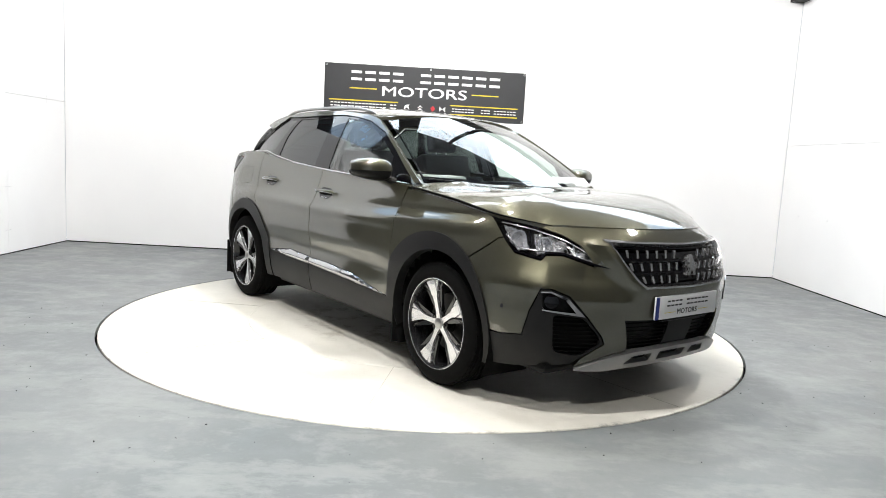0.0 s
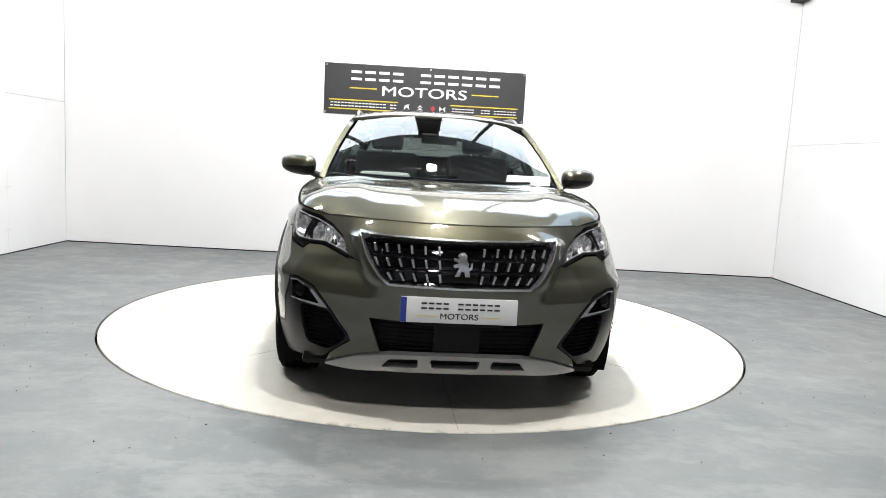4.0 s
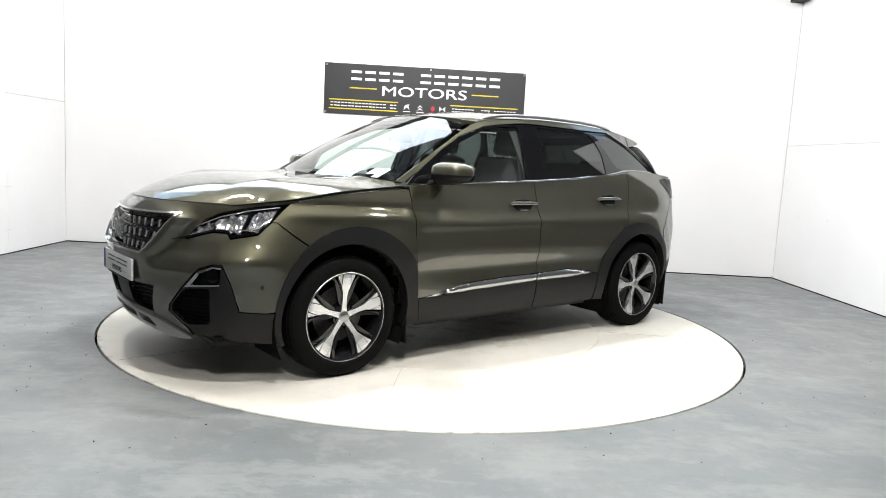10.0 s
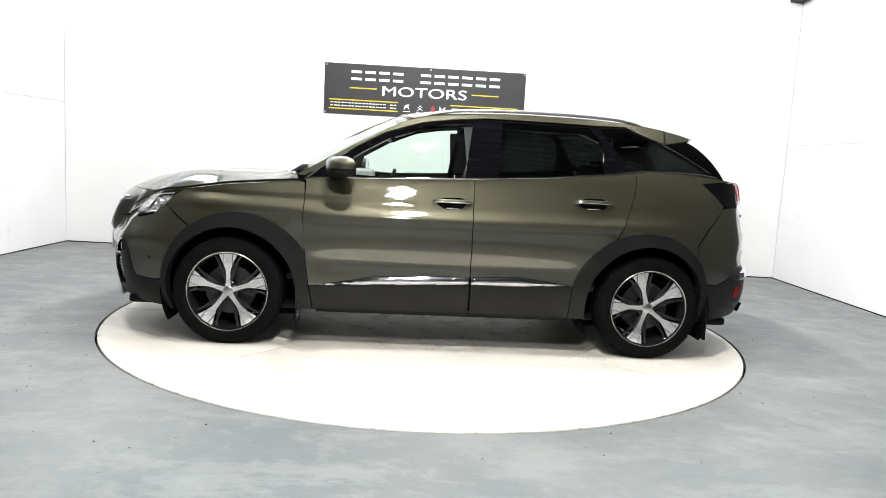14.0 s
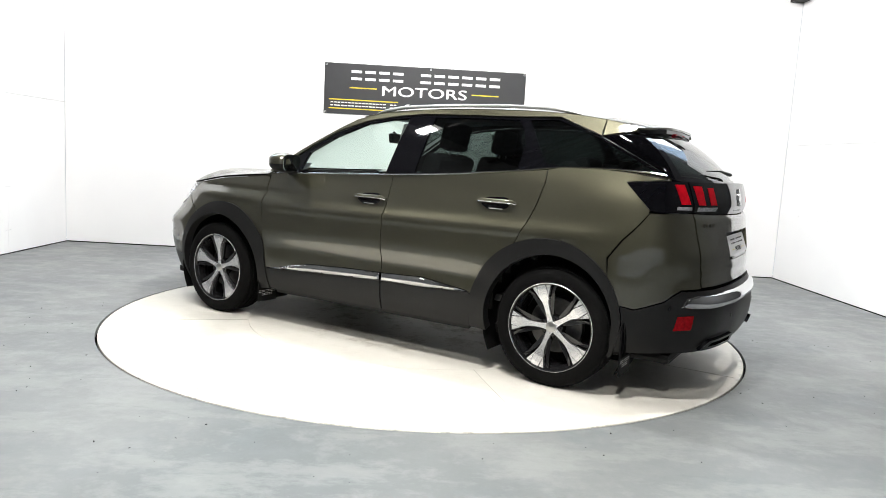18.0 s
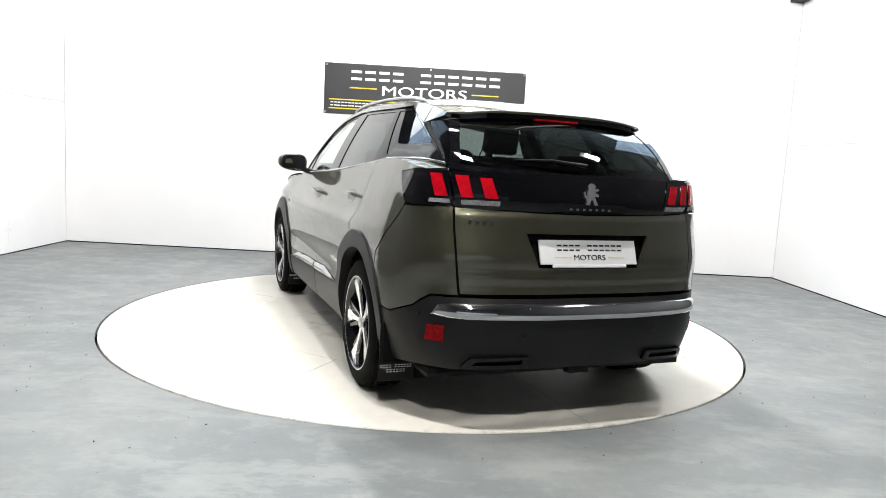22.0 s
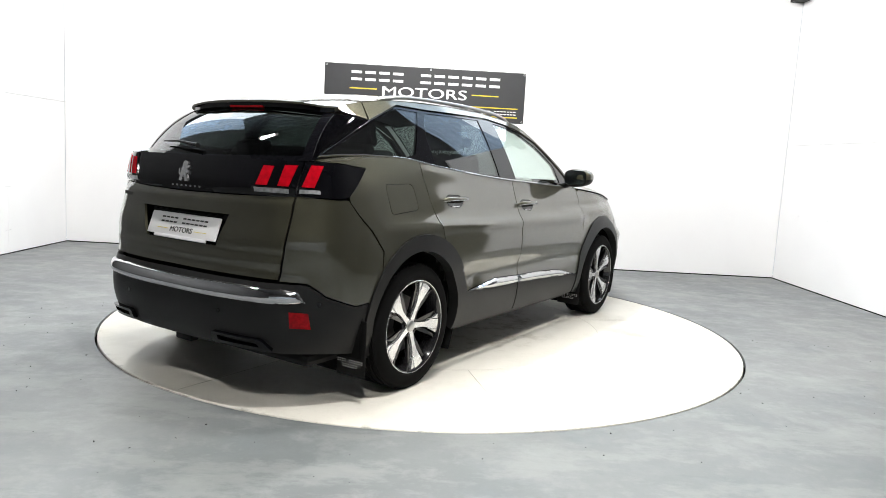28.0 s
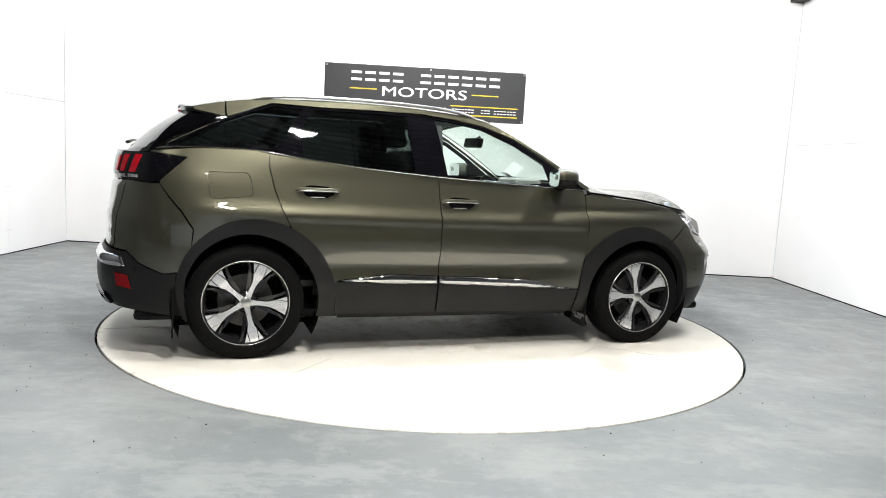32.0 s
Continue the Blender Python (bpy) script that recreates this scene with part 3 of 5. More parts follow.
def panel_bm(poly, fn, seg=0.035, holes=(), depth=0.014, off=0.0):
    """A skin with the outline poly on the surface fn(a, b, off), with its rim turned inwards."""
    loops = [smooth_poly(list(poly), seg)] + [smooth_poly(list(h), seg) for h in holes]
    pts, edges = [], []
    for lp in loops:
        k = len(pts)
        pts += lp
        edges += [(k + i, k + (i + 1) % len(lp)) for i in range(len(lp))]
    xs, ys = [p[0] for p in loops[0]], [p[1] for p in loops[0]]
    gx, gy = np.meshgrid(np.arange(min(xs) + seg / 2, max(xs), seg), np.arange(min(ys) + seg / 2, max(ys), seg))
    gx, gy = gx.ravel(), gy.ravel()
    ok = inside(loops[0], gx, gy)
    for h in loops[1:]:
        ok &= ~inside(h, gx, gy)
    gx, gy = gx[ok], gy[ok]
    if len(gx):
        b = np.array(pts)
        d = np.min(np.hypot(gx[:, None] - b[None, :, 0], gy[:, None] - b[None, :, 1]), axis=1)
        gx, gy = gx[d > seg * 0.45], gy[d > seg * 0.45]
    allp = [Vector(p) for p in pts] + [Vector((x, y)) for x, y in zip(gx, gy)]
    vs, _, fs, _, _, _ = delaunay_2d_cdt(allp, edges, [], 0, 1e-6)
    v2 = np.array([(v.x, v.y) for v in vs])
    cen = np.array([v2[list(f)].mean(axis=0) for f in fs])
    keep = inside(loops[0], cen[:, 0], cen[:, 1])
    for h in loops[1:]:
        keep &= ~inside(h, cen[:, 0], cen[:, 1])
    p3 = fn(v2[:, 0], v2[:, 1], off)
    p4 = fn(v2[:, 0], v2[:, 1], off + 0.01)
    bm = bmesh.new()
    bv = [bm.verts.new(p) for p in p3]
    votes = 0.0
    for f, k in zip(fs, keep):
        if k:
            face = bm.faces.new([bv[i] for i in f])
            face.normal_update()
            i = f[0]
            votes += face.normal.dot(Vector(p3[i] - p4[i])) * face.calc_area()
    if votes < 0:
        bmesh.ops.reverse_faces(bm, faces=bm.faces[:])
    if depth:
        q_in = fn(v2[:, 0], v2[:, 1], off + depth)
        index = {v: i for i, v in enumerate(bv)}
        rim = [e for e in bm.edges if len(e.link_faces) == 1]
        made = {}
        for e in rim:
            f = e.link_faces[0]
            lp = [l for l in f.loops if l.edge == e][0]
            a, b = lp.vert, lp.link_loop_next.vert
            for v in (a, b):
                if v not in made:
                    made[v] = bm.verts.new(q_in[index[v]])
            bm.faces.new((b, a, made[a], made[b]))
    bmesh.ops.delete(bm, geom=[v for v in bm.verts if not v.link_faces], context="VERTS")
    return bm


def pillow(poly, fn, height, width):
    """The surface fn swollen outwards inside poly, rising over width from its outline."""
    p0 = np.array(list(poly), float)
    way = np.roll(p0, -1, axis=0) - p0
    size = (way ** 2).sum(axis=1) + 1e-12

    def swollen(a, b, off=0.0):
        a, b = np.broadcast_arrays(np.atleast_1d(np.asarray(a, float)), np.atleast_1d(np.asarray(b, float)))
        q = np.stack([a, b], axis=1)[:, None, :] - p0[None]
        along = np.clip((q * way).sum(axis=2) / size, 0, 1)
        d = np.linalg.norm(q - along[:, :, None] * way, axis=2).min(axis=1)
        rise = height * np.sqrt(np.clip(1 - (1 - np.clip(d / width, 0, 1)) ** 2, 0, 1))
        return fn(a, b, np.broadcast_to(off, a.shape) - rise)
    return swollen


def both(name, make, material, parent, label="", sharp=35):
    """One part for the left side and its mirror image for the right."""
    bm = make()
    mb = mirrored(bm)
    return part(name, bm, material, parent, label, sharp=sharp), part(name, mb, material, parent, label, sharp=sharp)


def front_fn(c, z, off=0.0):
    c = np.asarray(c, float)
    p = belt(2.95 - np.abs(c), z, off)
    p[:, 1] *= np.where(c < 0, -1, 1)
    return p


def rear_fn(c, z, off=0.0):
    c = np.asarray(c, float)
    p = belt(-2.95 + np.abs(c), z, off)
    p[:, 1] *= np.where(c < 0, -1, 1)
    return p


def sym(half, front=True):
    """Closes an outline given as (u, z) from the centre line outwards and back, for both sides."""
    h = [((2.95 - u) if front else (u + 2.95), z) for u, z in half]
    back = [(-c, z) for c, z in h[::-1] if c > 1e-6]
    return h + back


def arc(cx, cz, r, a0, a1, n=16):
    return [(cx + r * math.cos(radians(a0 + (a1 - a0) * k / n)), cz + r * math.sin(radians(a0 + (a1 - a0) * k / n))) for k in range(n + 1)]


# the glasshouse side: half width at (x, z)
GX = [-2.05, -1.74, -1.5, -1.2, -0.9, -0.2, 0.4, 0.8, 1.05]
G_LOW = [0.585, 0.672, 0.728, 0.778, 0.80, 0.81, 0.80, 0.770, 0.735]
G_TOP = [0.45, 0.520, 0.556, 0.586, 0.602, 0.612, 0.592, 0.545, 0.50]


def glass_side(x, z, off=0.0):
    x, z = np.broadcast_arrays(np.atleast_1d(np.asarray(x, float)), np.atleast_1d(np.asarray(z, float)))
    lo, hi = hermite(GX, G_LOW, x), hermite(GX, G_TOP, x)
    t = (z - 1.10) / 0.40
    y = lo + (hi - lo) * t + 0.014 * (1 - (2 * t - 1) ** 2)
    return np.stack([x, y - np.broadcast_to(off, x.shape) * 0.93, z - np.broadcast_to(off, x.shape) * 0.36], axis=1)


EDGE_X = [-1.75, -1.55, -1.30, -1.09, -0.68, -0.28, 0.10, 0.265, 0.40, 0.60, 0.80, 0.95]
EDGE_Z = [1.412, 1.468, 1.510, 1.526, 1.537, 1.530, 1.498, 1.462, 1.395, 1.285, 1.168, 1.078]


def edge_z(x):
    return hermite(EDGE_X, EDGE_Z, np.asarray(x, float))


RC_X = [-1.80, -1.55, -1.30, -1.09, -0.68, -0.28, 0.10, 0.30, 0.42]
RC_Z = [1.456, 1.508, 1.548, 1.568, 1.588, 1.583, 1.553, 1.520, 1.490]


def roof_fn(x, y, off=0.0):
    x, y = np.broadcast_arrays(np.atleast_1d(np.asarray(x, float)), np.atleast_1d(np.asarray(y, float)))
    ze = edge_z(x)
    ye = glass_side(x, ze)[:, 1]
    zc = hermite(RC_X, RC_Z, x)
    z = zc - (zc - ze) * np.clip(np.abs(y) / ye, 0, 1.05) ** 3.0
    return np.stack([x, y, z - off], axis=1)


def screen_fn(a, b, off=0.0):
    """Windscreen: a across (-1 to 1), b up (0 to 1)."""
    a, b = np.broadcast_arrays(np.atleast_1d(np.asarray(a, float)), np.atleast_1d(np.asarray(b, float)))
    lo = np.stack([1.13 - 0.195 * a * a, 0.725 * a, 1.058 + 0.020 * a * a], axis=1)
    hi = np.stack([0.335 - 0.075 * a * a, 0.567 * a, 1.510 - 0.045 * np.abs(a) ** 2.5], axis=1)
    p = lo + (hi - lo) * b[:, None]
    out = np.array([0.50, 0.0, 0.866])
    p = p + out * (0.030 * 4 * b * (1 - b) * (1 - 0.3 * a * a))[:, None]
    return p - out * np.broadcast_to(off, a.shape)[:, None]


def tail_fn(a, b, off=0.0):
    """Rear window and its surround."""
    a, b = np.broadcast_arrays(np.atleast_1d(np.asarray(a, float)), np.atleast_1d(np.asarray(b, float)))
    lo = np.stack([-2.040 + 0.17 * np.abs(a) ** 2.4, 0.632 * a, 1.160 + 0.022 * a * a], axis=1)
    hi = np.stack([-1.695 + 0.045 * a * a, 0.564 * a, 1.446 - 0.036 * a * a], axis=1)
    p = lo + (hi - lo) * b[:, None]
    out = np.array([-0.62, 0.0, 0.785])
    p = p + out * (0.022 * 4 * b * (1 - b))[:, None]
    return p - out * np.broadcast_to(off, a.shape)[:, None]


BON_X = [0.85, 1.00, 1.14, 1.22, 1.42, 1.60, 1.735, 1.868, 1.978, 2.05, 2.13, 2.178, 2.22]
BON_Z = [1.125, 1.100, 1.074, 1.070, 1.066, 1.062, 1.053, 1.034, 1.009, 0.985, 0.952, 0.927, 0.900]
_u = np.linspace(1.66, 2.95, 60)
_b = belt(_u, np.full(60, 0.925))
NOSE_Y, NOSE_X = _b[::-1, 1], _b[::-1, 0]
SHUT_U = [0.92, 1.07, 1.38, 1.72]
SHUT_Z = [1.043, 1.031, 1.001, 0.948]


def bonnet_raw(x, y):
    ay = np.abs(y)
    xf = np.interp(ay, NOSE_Y, NOSE_X)
    k = np.clip((x - 1.0) / np.maximum(xf - 1.0, 0.2), 0, 1.05) ** 2
    xe = x + (2.178 - xf) * k
    ysh = np.interp(x, [0.9, 1.1, 1.38, 1.7], [0.80, 0.818, 0.835, 0.785])
    drop = np.interp(x, [0.9, 1.1, 1.4, 1.62], [0.040, 0.045, 0.048, 0.0])
    z = hermite(BON_X, BON_Z, xe) - drop * np.clip(ay / ysh, 0, 1.1) ** 5
    z = z + 0.028 * np.clip((ay - 0.45) / 0.33, 0, 1) * k
    rise = np.clip((2.05 - x) / 0.4, 0, 1)
    return z + rise * 0.008 * np.exp(-((ay - 0.50 - 0.05 * (1.6 - x)) / 0.05) ** 2)


# outline of the bonnet along nose, headlamp and wing, and how far the bare
# surface misses it there
_u1, _u2, _u3 = np.linspace(2.95, 2.22, 12), np.linspace(2.16, 1.74, 8), np.linspace(1.66, 0.94, 12)
BON_EDGE = np.concatenate([belt(_u1, np.full(12, 0.926), 0.003), belt(_u2, np.interp(_u2, [1.74, 2.16], [0.957, 0.920]), 0.0), belt(_u3, np.interp(_u3, SHUT_U, SHUT_Z) + 0.006, 0.0)])
BON_MISS = BON_EDGE[:, 2] - bonnet_raw(BON_EDGE[:, 0], BON_EDGE[:, 1])


def bonnet_fn(x, y, off=0.0):
    x, y = np.broadcast_arrays(np.atleast_1d(np.asarray(x, float)), np.atleast_1d(np.asarray(y, float)))
    d2 = (x[:, None] - BON_EDGE[None, :, 0]) ** 2 + (np.abs(y)[:, None] - BON_EDGE[None, :, 1]) ** 2
    w = 1.0 / (d2 + 1e-5) ** 2
    miss = (w * BON_MISS).sum(axis=1) / w.sum(axis=1)
    z = bonnet_raw(x, y) + miss * np.exp(-d2.min(axis=1) / 0.16 ** 2)
    return np.stack([x, y, z - np.broadcast_to(off, x.shape)], axis=1)


# ---- lettering stand-ins and words ----
def bars_bm(count, width, height, depth=0.001, gap=0.22, spaces=()):
    """A row of plain bars, a pair over one another for each character of a line that stays unread."""
    bm = bmesh.new()
    step = width / count
    for k in range(count):
        if k in spaces:
            continue
        x = -width / 2 + (k + 0.5) * step
        w = step * (1 - gap)
        for z in (height * 0.37, -height * 0.37):
            bmesh.ops.create_cube(bm, size=1.0, matrix=Matrix.Translation((x, 0, z)) @ Matrix.Diagonal((w, depth, height * 0.26, 1)))
    return bm


def word_bm(text, height, width=None, depth=0.001):
    """A word as a thin mesh in the x-z plane, centred."""
    cu = bpy.data.curves.new("word", "FONT")
    cu.body, cu.size, cu.extrude, cu.align_x, cu.align_y = text, 1.0, 0.0, "CENTER", "CENTER"
    cu.resolution_u = 4
    cu.offset = 0.0
    tmp = bpy.data.objects.new("word", cu)
    scene.collection.objects.link(tmp)
    me = tmp.to_mesh()
    bm = bmesh.new()
    bm.from_mesh(me)
    tmp.to_mesh_clear()
    bpy.data.objects.remove(tmp)
    bpy.data.curves.remove(cu)
    xs, ys = [v.co.x for v in bm.verts], [v.co.y for v in bm.verts]
    sy = height / (max(ys) - min(ys))
    sx = (width / (max(xs) - min(xs))) if width else sy
    cx, cy = (max(xs) + min(xs)) / 2, (max(ys) + min(ys)) / 2
    for v in bm.verts:
        v.co = Vector(((v.co.x - cx) * sx, 0, (v.co.y - cy) * sy))
    ex = bmesh.ops.extrude_face_region(bm, geom=bm.faces[:])
    bmesh.ops.translate(bm, verts=[g for g in ex["geom"] if isinstance(g, bmesh.types.BMVert)], vec=(0, -depth, 0))
    bmesh.ops.recalc_face_normals(bm, faces=bm.faces)
    # a bolder face: the same word once more, a stroke's half width aside and a hair lower
    bold = bm.copy()
    return join_bm(bm, moved(bold, pose(0.05 * height, 0.0002, 0.035 * height)))


# ---- the car: outlines of the panels, (u, z) ----
CREST = [(-0.012, 0.062), (0.014, 0.064), (0.028, 0.050), (0.026, 0.030), (0.036, 0.012), (0.034, -0.014), (0.048, -0.006), (0.052, 0.016), (0.060, 0.014), (0.056, -0.018), (0.040, -0.030), (0.046, -0.060), (0.020, -0.060), (0.014, -0.036), (-0.002, -0.030), (-0.012, -0.060), (-0.038, -0.060), (-0.022, -0.030), (-0.014, -0.010), (-0.040, -0.014), (-0.048, 0.000), (-0.016, 0.012), (-0.042, 0.022), (-0.046, 0.036), (-0.014, 0.034), (-0.026, 0.048)]
ARCH_F, ARCH_R = (1.282, 0.343, 0.486), (-1.30, 0.34, 0.482)
HEADLAMP = [(1.685, 0.948), (1.88, 0.931), (2.05, 0.910), (2.21, 0.876), (2.33, 0.824), (2.40, 0.780), (2.465, 0.735), (2.40, 0.740), (2.20, 0.787), (2.10, 0.787), (2.07, 0.763), (1.88, 0.788), (1.80, 0.851), (1.735, 0.915)]
GRILLE = [(2.95, 0.858), (2.43, 0.868), (2.49, 0.777), (2.585, 0.675), (2.63, 0.645), (2.95, 0.640)]
FOG = [(2.35, 0.506), (2.25, 0.590), (2.155, 0.622), (2.105, 0.618), (2.105, 0.535), (2.28, 0.511)]
INTAKE = [(2.432, 0.405), (2.35, 0.496), (2.17, 0.512), (2.185, 0.320), (2.33, 0.302), (2.443, 0.369)]
LOW_GRILLE = [(2.95, 0.474), (2.545, 0.480), (2.585, 0.359), (2.64, 0.332), (2.95, 0.334)]


def build_body_panels():
    # inner shell that shows dark through the joints
    us = list(np.linspace(-2.95, 2.95, 110))
    bm = bmesh.new()
    rows = [[bm.verts.new(p) for p in belt(np.array(us), np.full(len(us), z), 0.055)] for z in np.linspace(0.24, 1.0, 14)]
    for a, b in zip(rows, rows[1:]):
        for i in range(len(us) - 1):
            c = (a[i].co + b[i + 1].co) / 2
            if min(math.hypot(c.x - 1.3375, c.z - 0.33), math.hypot(c.x + 1.3375, c.z - 0.33)) > 0.42 or abs(c.x) > 1.9:
                bm.faces.new((a[i], a[i + 1], b[i + 1], b[i]))
    bmesh.ops.delete(bm, geom=[v for v in bm.verts if not v.link_faces], context="VERTS")
    mb = mirrored(bm)
    part("inner_shell", join_bm(bm, mb), GAP_M, CAR)
    part("underbody", box_bm(-1.95, 2.0, -0.72, 0.72, 0.20, 0.26, 0.03, 2), BLACK, CAR, "dark underbody tray")

    # front bumper with its openings
    bumper = [(2.95, 0.918), (2.60, 0.920), (2.30, 0.916), (2.12, 0.9150), (2.09, 0.907), (2.215, 0.879), (2.308, 0.835), (2.40, 0.733), (2.20, 0.780), (2.10, 0.780), (2.07, 0.755), (1.88, 0.781), (1.79, 0.845), (1.762, 0.845), (1.675, 0.790), (1.58, 0.728)]
    bumper += arc(*ARCH_F, 48, 6, 8)
    bumper += [(1.83, 0.389), (1.985, 0.400), (2.025, 0.525), (2.095, 0.636), (2.16, 0.636), (2.26, 0.604), (2.37, 0.500), (2.45, 0.405), (2.465, 0.365), (2.34, 0.290), (2.31, 0.250), (2.49, 0.302), (2.60, 0.325), (2.592, 0.355), (2.55, 0.487), (2.95, 0.481)]
    fb = part("front_bumper", panel_bm(sym(bumper), front_fn, 0.0125, [sym(GRILLE)]), PAINT, CAR)
    low = [(1.745, 0.382), (1.83, 0.383), (1.990, 0.394), (2.030, 0.519), (2.100, 0.630), (2.158, 0.630), (2.255, 0.598), (2.362, 0.498), (2.443, 0.402), (2.458, 0.366), (2.333, 0.292), (2.285, 0.262), (2.15, 0.240), (1.95, 0.222), (1.725, 0.210), (1.742, 0.30)]
    both("lower_bumper_corner", lambda: panel_bm(low, belt, 0.025, [rounded(FOG, 0.02), rounded(INTAKE, 0.03)], 0.02, 0.002), CLAD, fb, "dark grey plastic lower bumper corner")
    # side intake: black mesh with slats
    inn = part("side_intake", panel_bm(rounded(INTAKE, 0.02), belt, 0.03, depth=0.0, off=0.045), GAP_M, fb)
    part("side_intake", mirrored_of(inn), GAP_M, fb)
    for k in range(9):
        z = 0.325 + k * 0.0205
        u0 = 2.19 - 0.002 * k
        u1 = float(np.interp(z, [0.30, 0.369, 0.405, 0.496], [2.33, 2.435, 2.425, 2.345]))
        pts = belt(np.linspace(u0, u1, 8), np.full(8, z), 0.012)
        both("slat", lambda: tube_bm(pts, 0.0035, 6), GAP_M, fb)
    # fog lamp pod with chrome blade
    pod = part("fog_lamp", panel_bm(rounded(FOG, 0.02), belt, 0.02, depth=0.0, off=0.04), BLACK, fb, "black fog lamp pod")
    part("fog_lamp", mirrored_of(pod), BLACK, fb, "black fog lamp pod")
    both("parking_sensor", lambda: panel_bm(arc(1.85, 0.525, 0.011, 0, 345, 12), belt, 0.02, (), 0.004, -0.0015), CLAD, fb)
    blade = [(2.352, 0.503), (2.25, 0.592), (2.155, 0.624), (2.10, 0.621), (2.10, 0.614), (2.152, 0.6165), (2.236, 0.584), (2.300, 0.521), (2.105, 0.536), (2.105, 0.530), (2.29, 0.510)]
    both("fog_blade", lambda: panel_bm(blade, belt, 0.02, (), 0.03, -0.004), GREY_CHROME, fb, "bright chrome blade round the fog lamp")
    c = belt(2.16, 0.572, 0.02)[0]
    lens = moved(lathe_bm([(0.0, -0.012), (0.022, -0.012), (0.032, 0.006), (0.034, 0.012), (0.0, 0.016)], 24, "Z"), Matrix.Translation(c) @ Vector((0.75, 0.62, 0.1)).to_track_quat("Z", "Y").to_matrix().to_4x4())
    both("fog_lens", lambda: lens, BLACK_GLOSS, fb, "dark fog lamp lens")
    # lower grille
    part("lower_grille", panel_bm(sym(LOW_GRILLE), front_fn, 0.05, depth=0.0, off=0.05), BLACK, fb)
    for k in range(7):
        z = 0.345 + 0.0205 * k
        umin = float(np.interp(z, [0.33, 0.36, 0.48], [2.64, 2.585, 2.547]))
        cc = np.linspace(-(2.95 - umin), 2.95 - umin, 17)
        part("slat", tube_bm(front_fn(cc, np.full(17, z), 0.014), 0.0035, 6), GAP_M, fb)
    part("radar_cover", panel_bm([(-0.105, 0.338), (0.105, 0.338), (0.105, 0.470), (-0.105, 0.470)], front_fn, 0.04, off=0.008), BLACK, fb, "plain black radar cover")
    # silver skid strip with three slots
    skid = [(2.95, 0.331), (2.65, 0.324), (2.49, 0.299), (2.31, 0.243), (2.31, 0.234), (2.49, 0.226), (2.65, 0.232), (2.95, 0.236)]
    slot_c = [(-0.105, 0.262), (0.105, 0.262), (0.115, 0.308), (-0.115, 0.308)]
    slot_s = [(0.165, 0.262), (0.34, 0.256), (0.30, 0.300), (0.168, 0.308)]
    slot_o = [(-x, z) for x, z in slot_s[::-1]]
    part("skid_plate", panel_bm(sym(skid), front_fn, 0.025, [rounded(slot_c, 0.012), rounded(slot_s, 0.012), rounded(slot_o, 0.012)], 0.03, -0.014), SKID_M, fb, "silver skid plate with three slots")
    part("skid_backing", panel_bm(sym(skid), front_fn, 0.06, depth=0.0, off=0.02), BLACK, fb)

    # grille: chrome surround, dark mesh and rows of bright dashes
    gr = part("grille", panel_bm(sym(GRILLE), front_fn, 0.05, depth=0.0, off=0.045), BLACK_GLOSS, CAR, "black grille with chrome dashes")
    inner = [(2.95, 0.850), (2.440, 0.859), (2.499, 0.777), (2.592, 0.682), (2.634, 0.654), (2.95, 0.649)]
    part("grille_surround", panel_bm(sym(GRILLE), front_fn, 0.03, [sym(inner)], 0.04, -0.006), BRIGHT, gr, "chrome grille surround")
    for k in range(4):
        z = 0.657 + 0.0625 * k
        umin = float(np.interp(z, [0.64, 0.675, 0.775, 0.86], [2.63, 2.60, 2.50, 2.45]))
        cc = np.linspace(-(2.95 - umin) + 0.01, 2.95 - umin - 0.01, 15)
        part("grille_rail", tube_bm(front_fn(cc, np.full(15, z), 0.026), 0.006, 6), BLACK_GLOSS, gr)
    dash = box_bm(-0.006, 0.006, -0.0058, 0.0058, -0.020, 0.020, 0.002, 1)
    dm = bpy.data.meshes.new("dash")
    dash.to_mesh(dm)
    dash.free()
    dm.materials.append(DASH_M)
    for row in range(3):
        z = 0.688 + 0.0625 * row
        umin = float(np.interp(z, [0.64, 0.675, 0.775, 0.86], [2.63, 2.60, 2.50, 2.45]))
        for i in range(-6, 6):
            cpos = math.copysign(0.098 + 0.060 * (i if i >= 0 else -1 - i), i + 0.5) * (1 - 0.05 * (1 - row))
            if abs(cpos) > 2.95 - umin - 0.024:
                continue
            p = front_fn(cpos, z, 0.012)[0]
            ob = new("grille_dash", dm)
            ob.parent = gr
            lean = -0.62 * cpos / 0.45 * (1.3 - 0.45 * row)
            yaw = math.atan2(float(front_fn(cpos + 0.01, z)[0][0] - front_fn(cpos - 0.01, z)[0][0]), 0.02)
            ob.matrix_basis = Matrix.Translation(p) @ Euler((lean, 0, -yaw)).to_matrix().to_4x4()
    # badge: plain chrome upright shape
    part("badge", panel_bm([(0.82 * a, 0.752 + 0.82 * b) for a, b in CREST], front_fn, 0.01, (), 0.03, -0.008), BRIGHT, gr, "plain chrome badge")

    # wings, doors, rear quarters
    wing = [(0.935, 1.033), (1.07, 1.019), (1.38, 0.989), (1.60, 0.957), (1.692, 0.940), (1.728, 0.912), (1.785, 0.853), (1.755, 0.848), (1.668, 0.795), (1.565, 0.728)] + arc(*ARCH_F, 53, 147, 14) + [(0.876, 0.70), (0.891, 0.80), (0.888, 0.95), (0.893, 1.030)]
    both("front_wing", lambda: panel_bm(wing, belt, 0.013), PAINT, CAR)
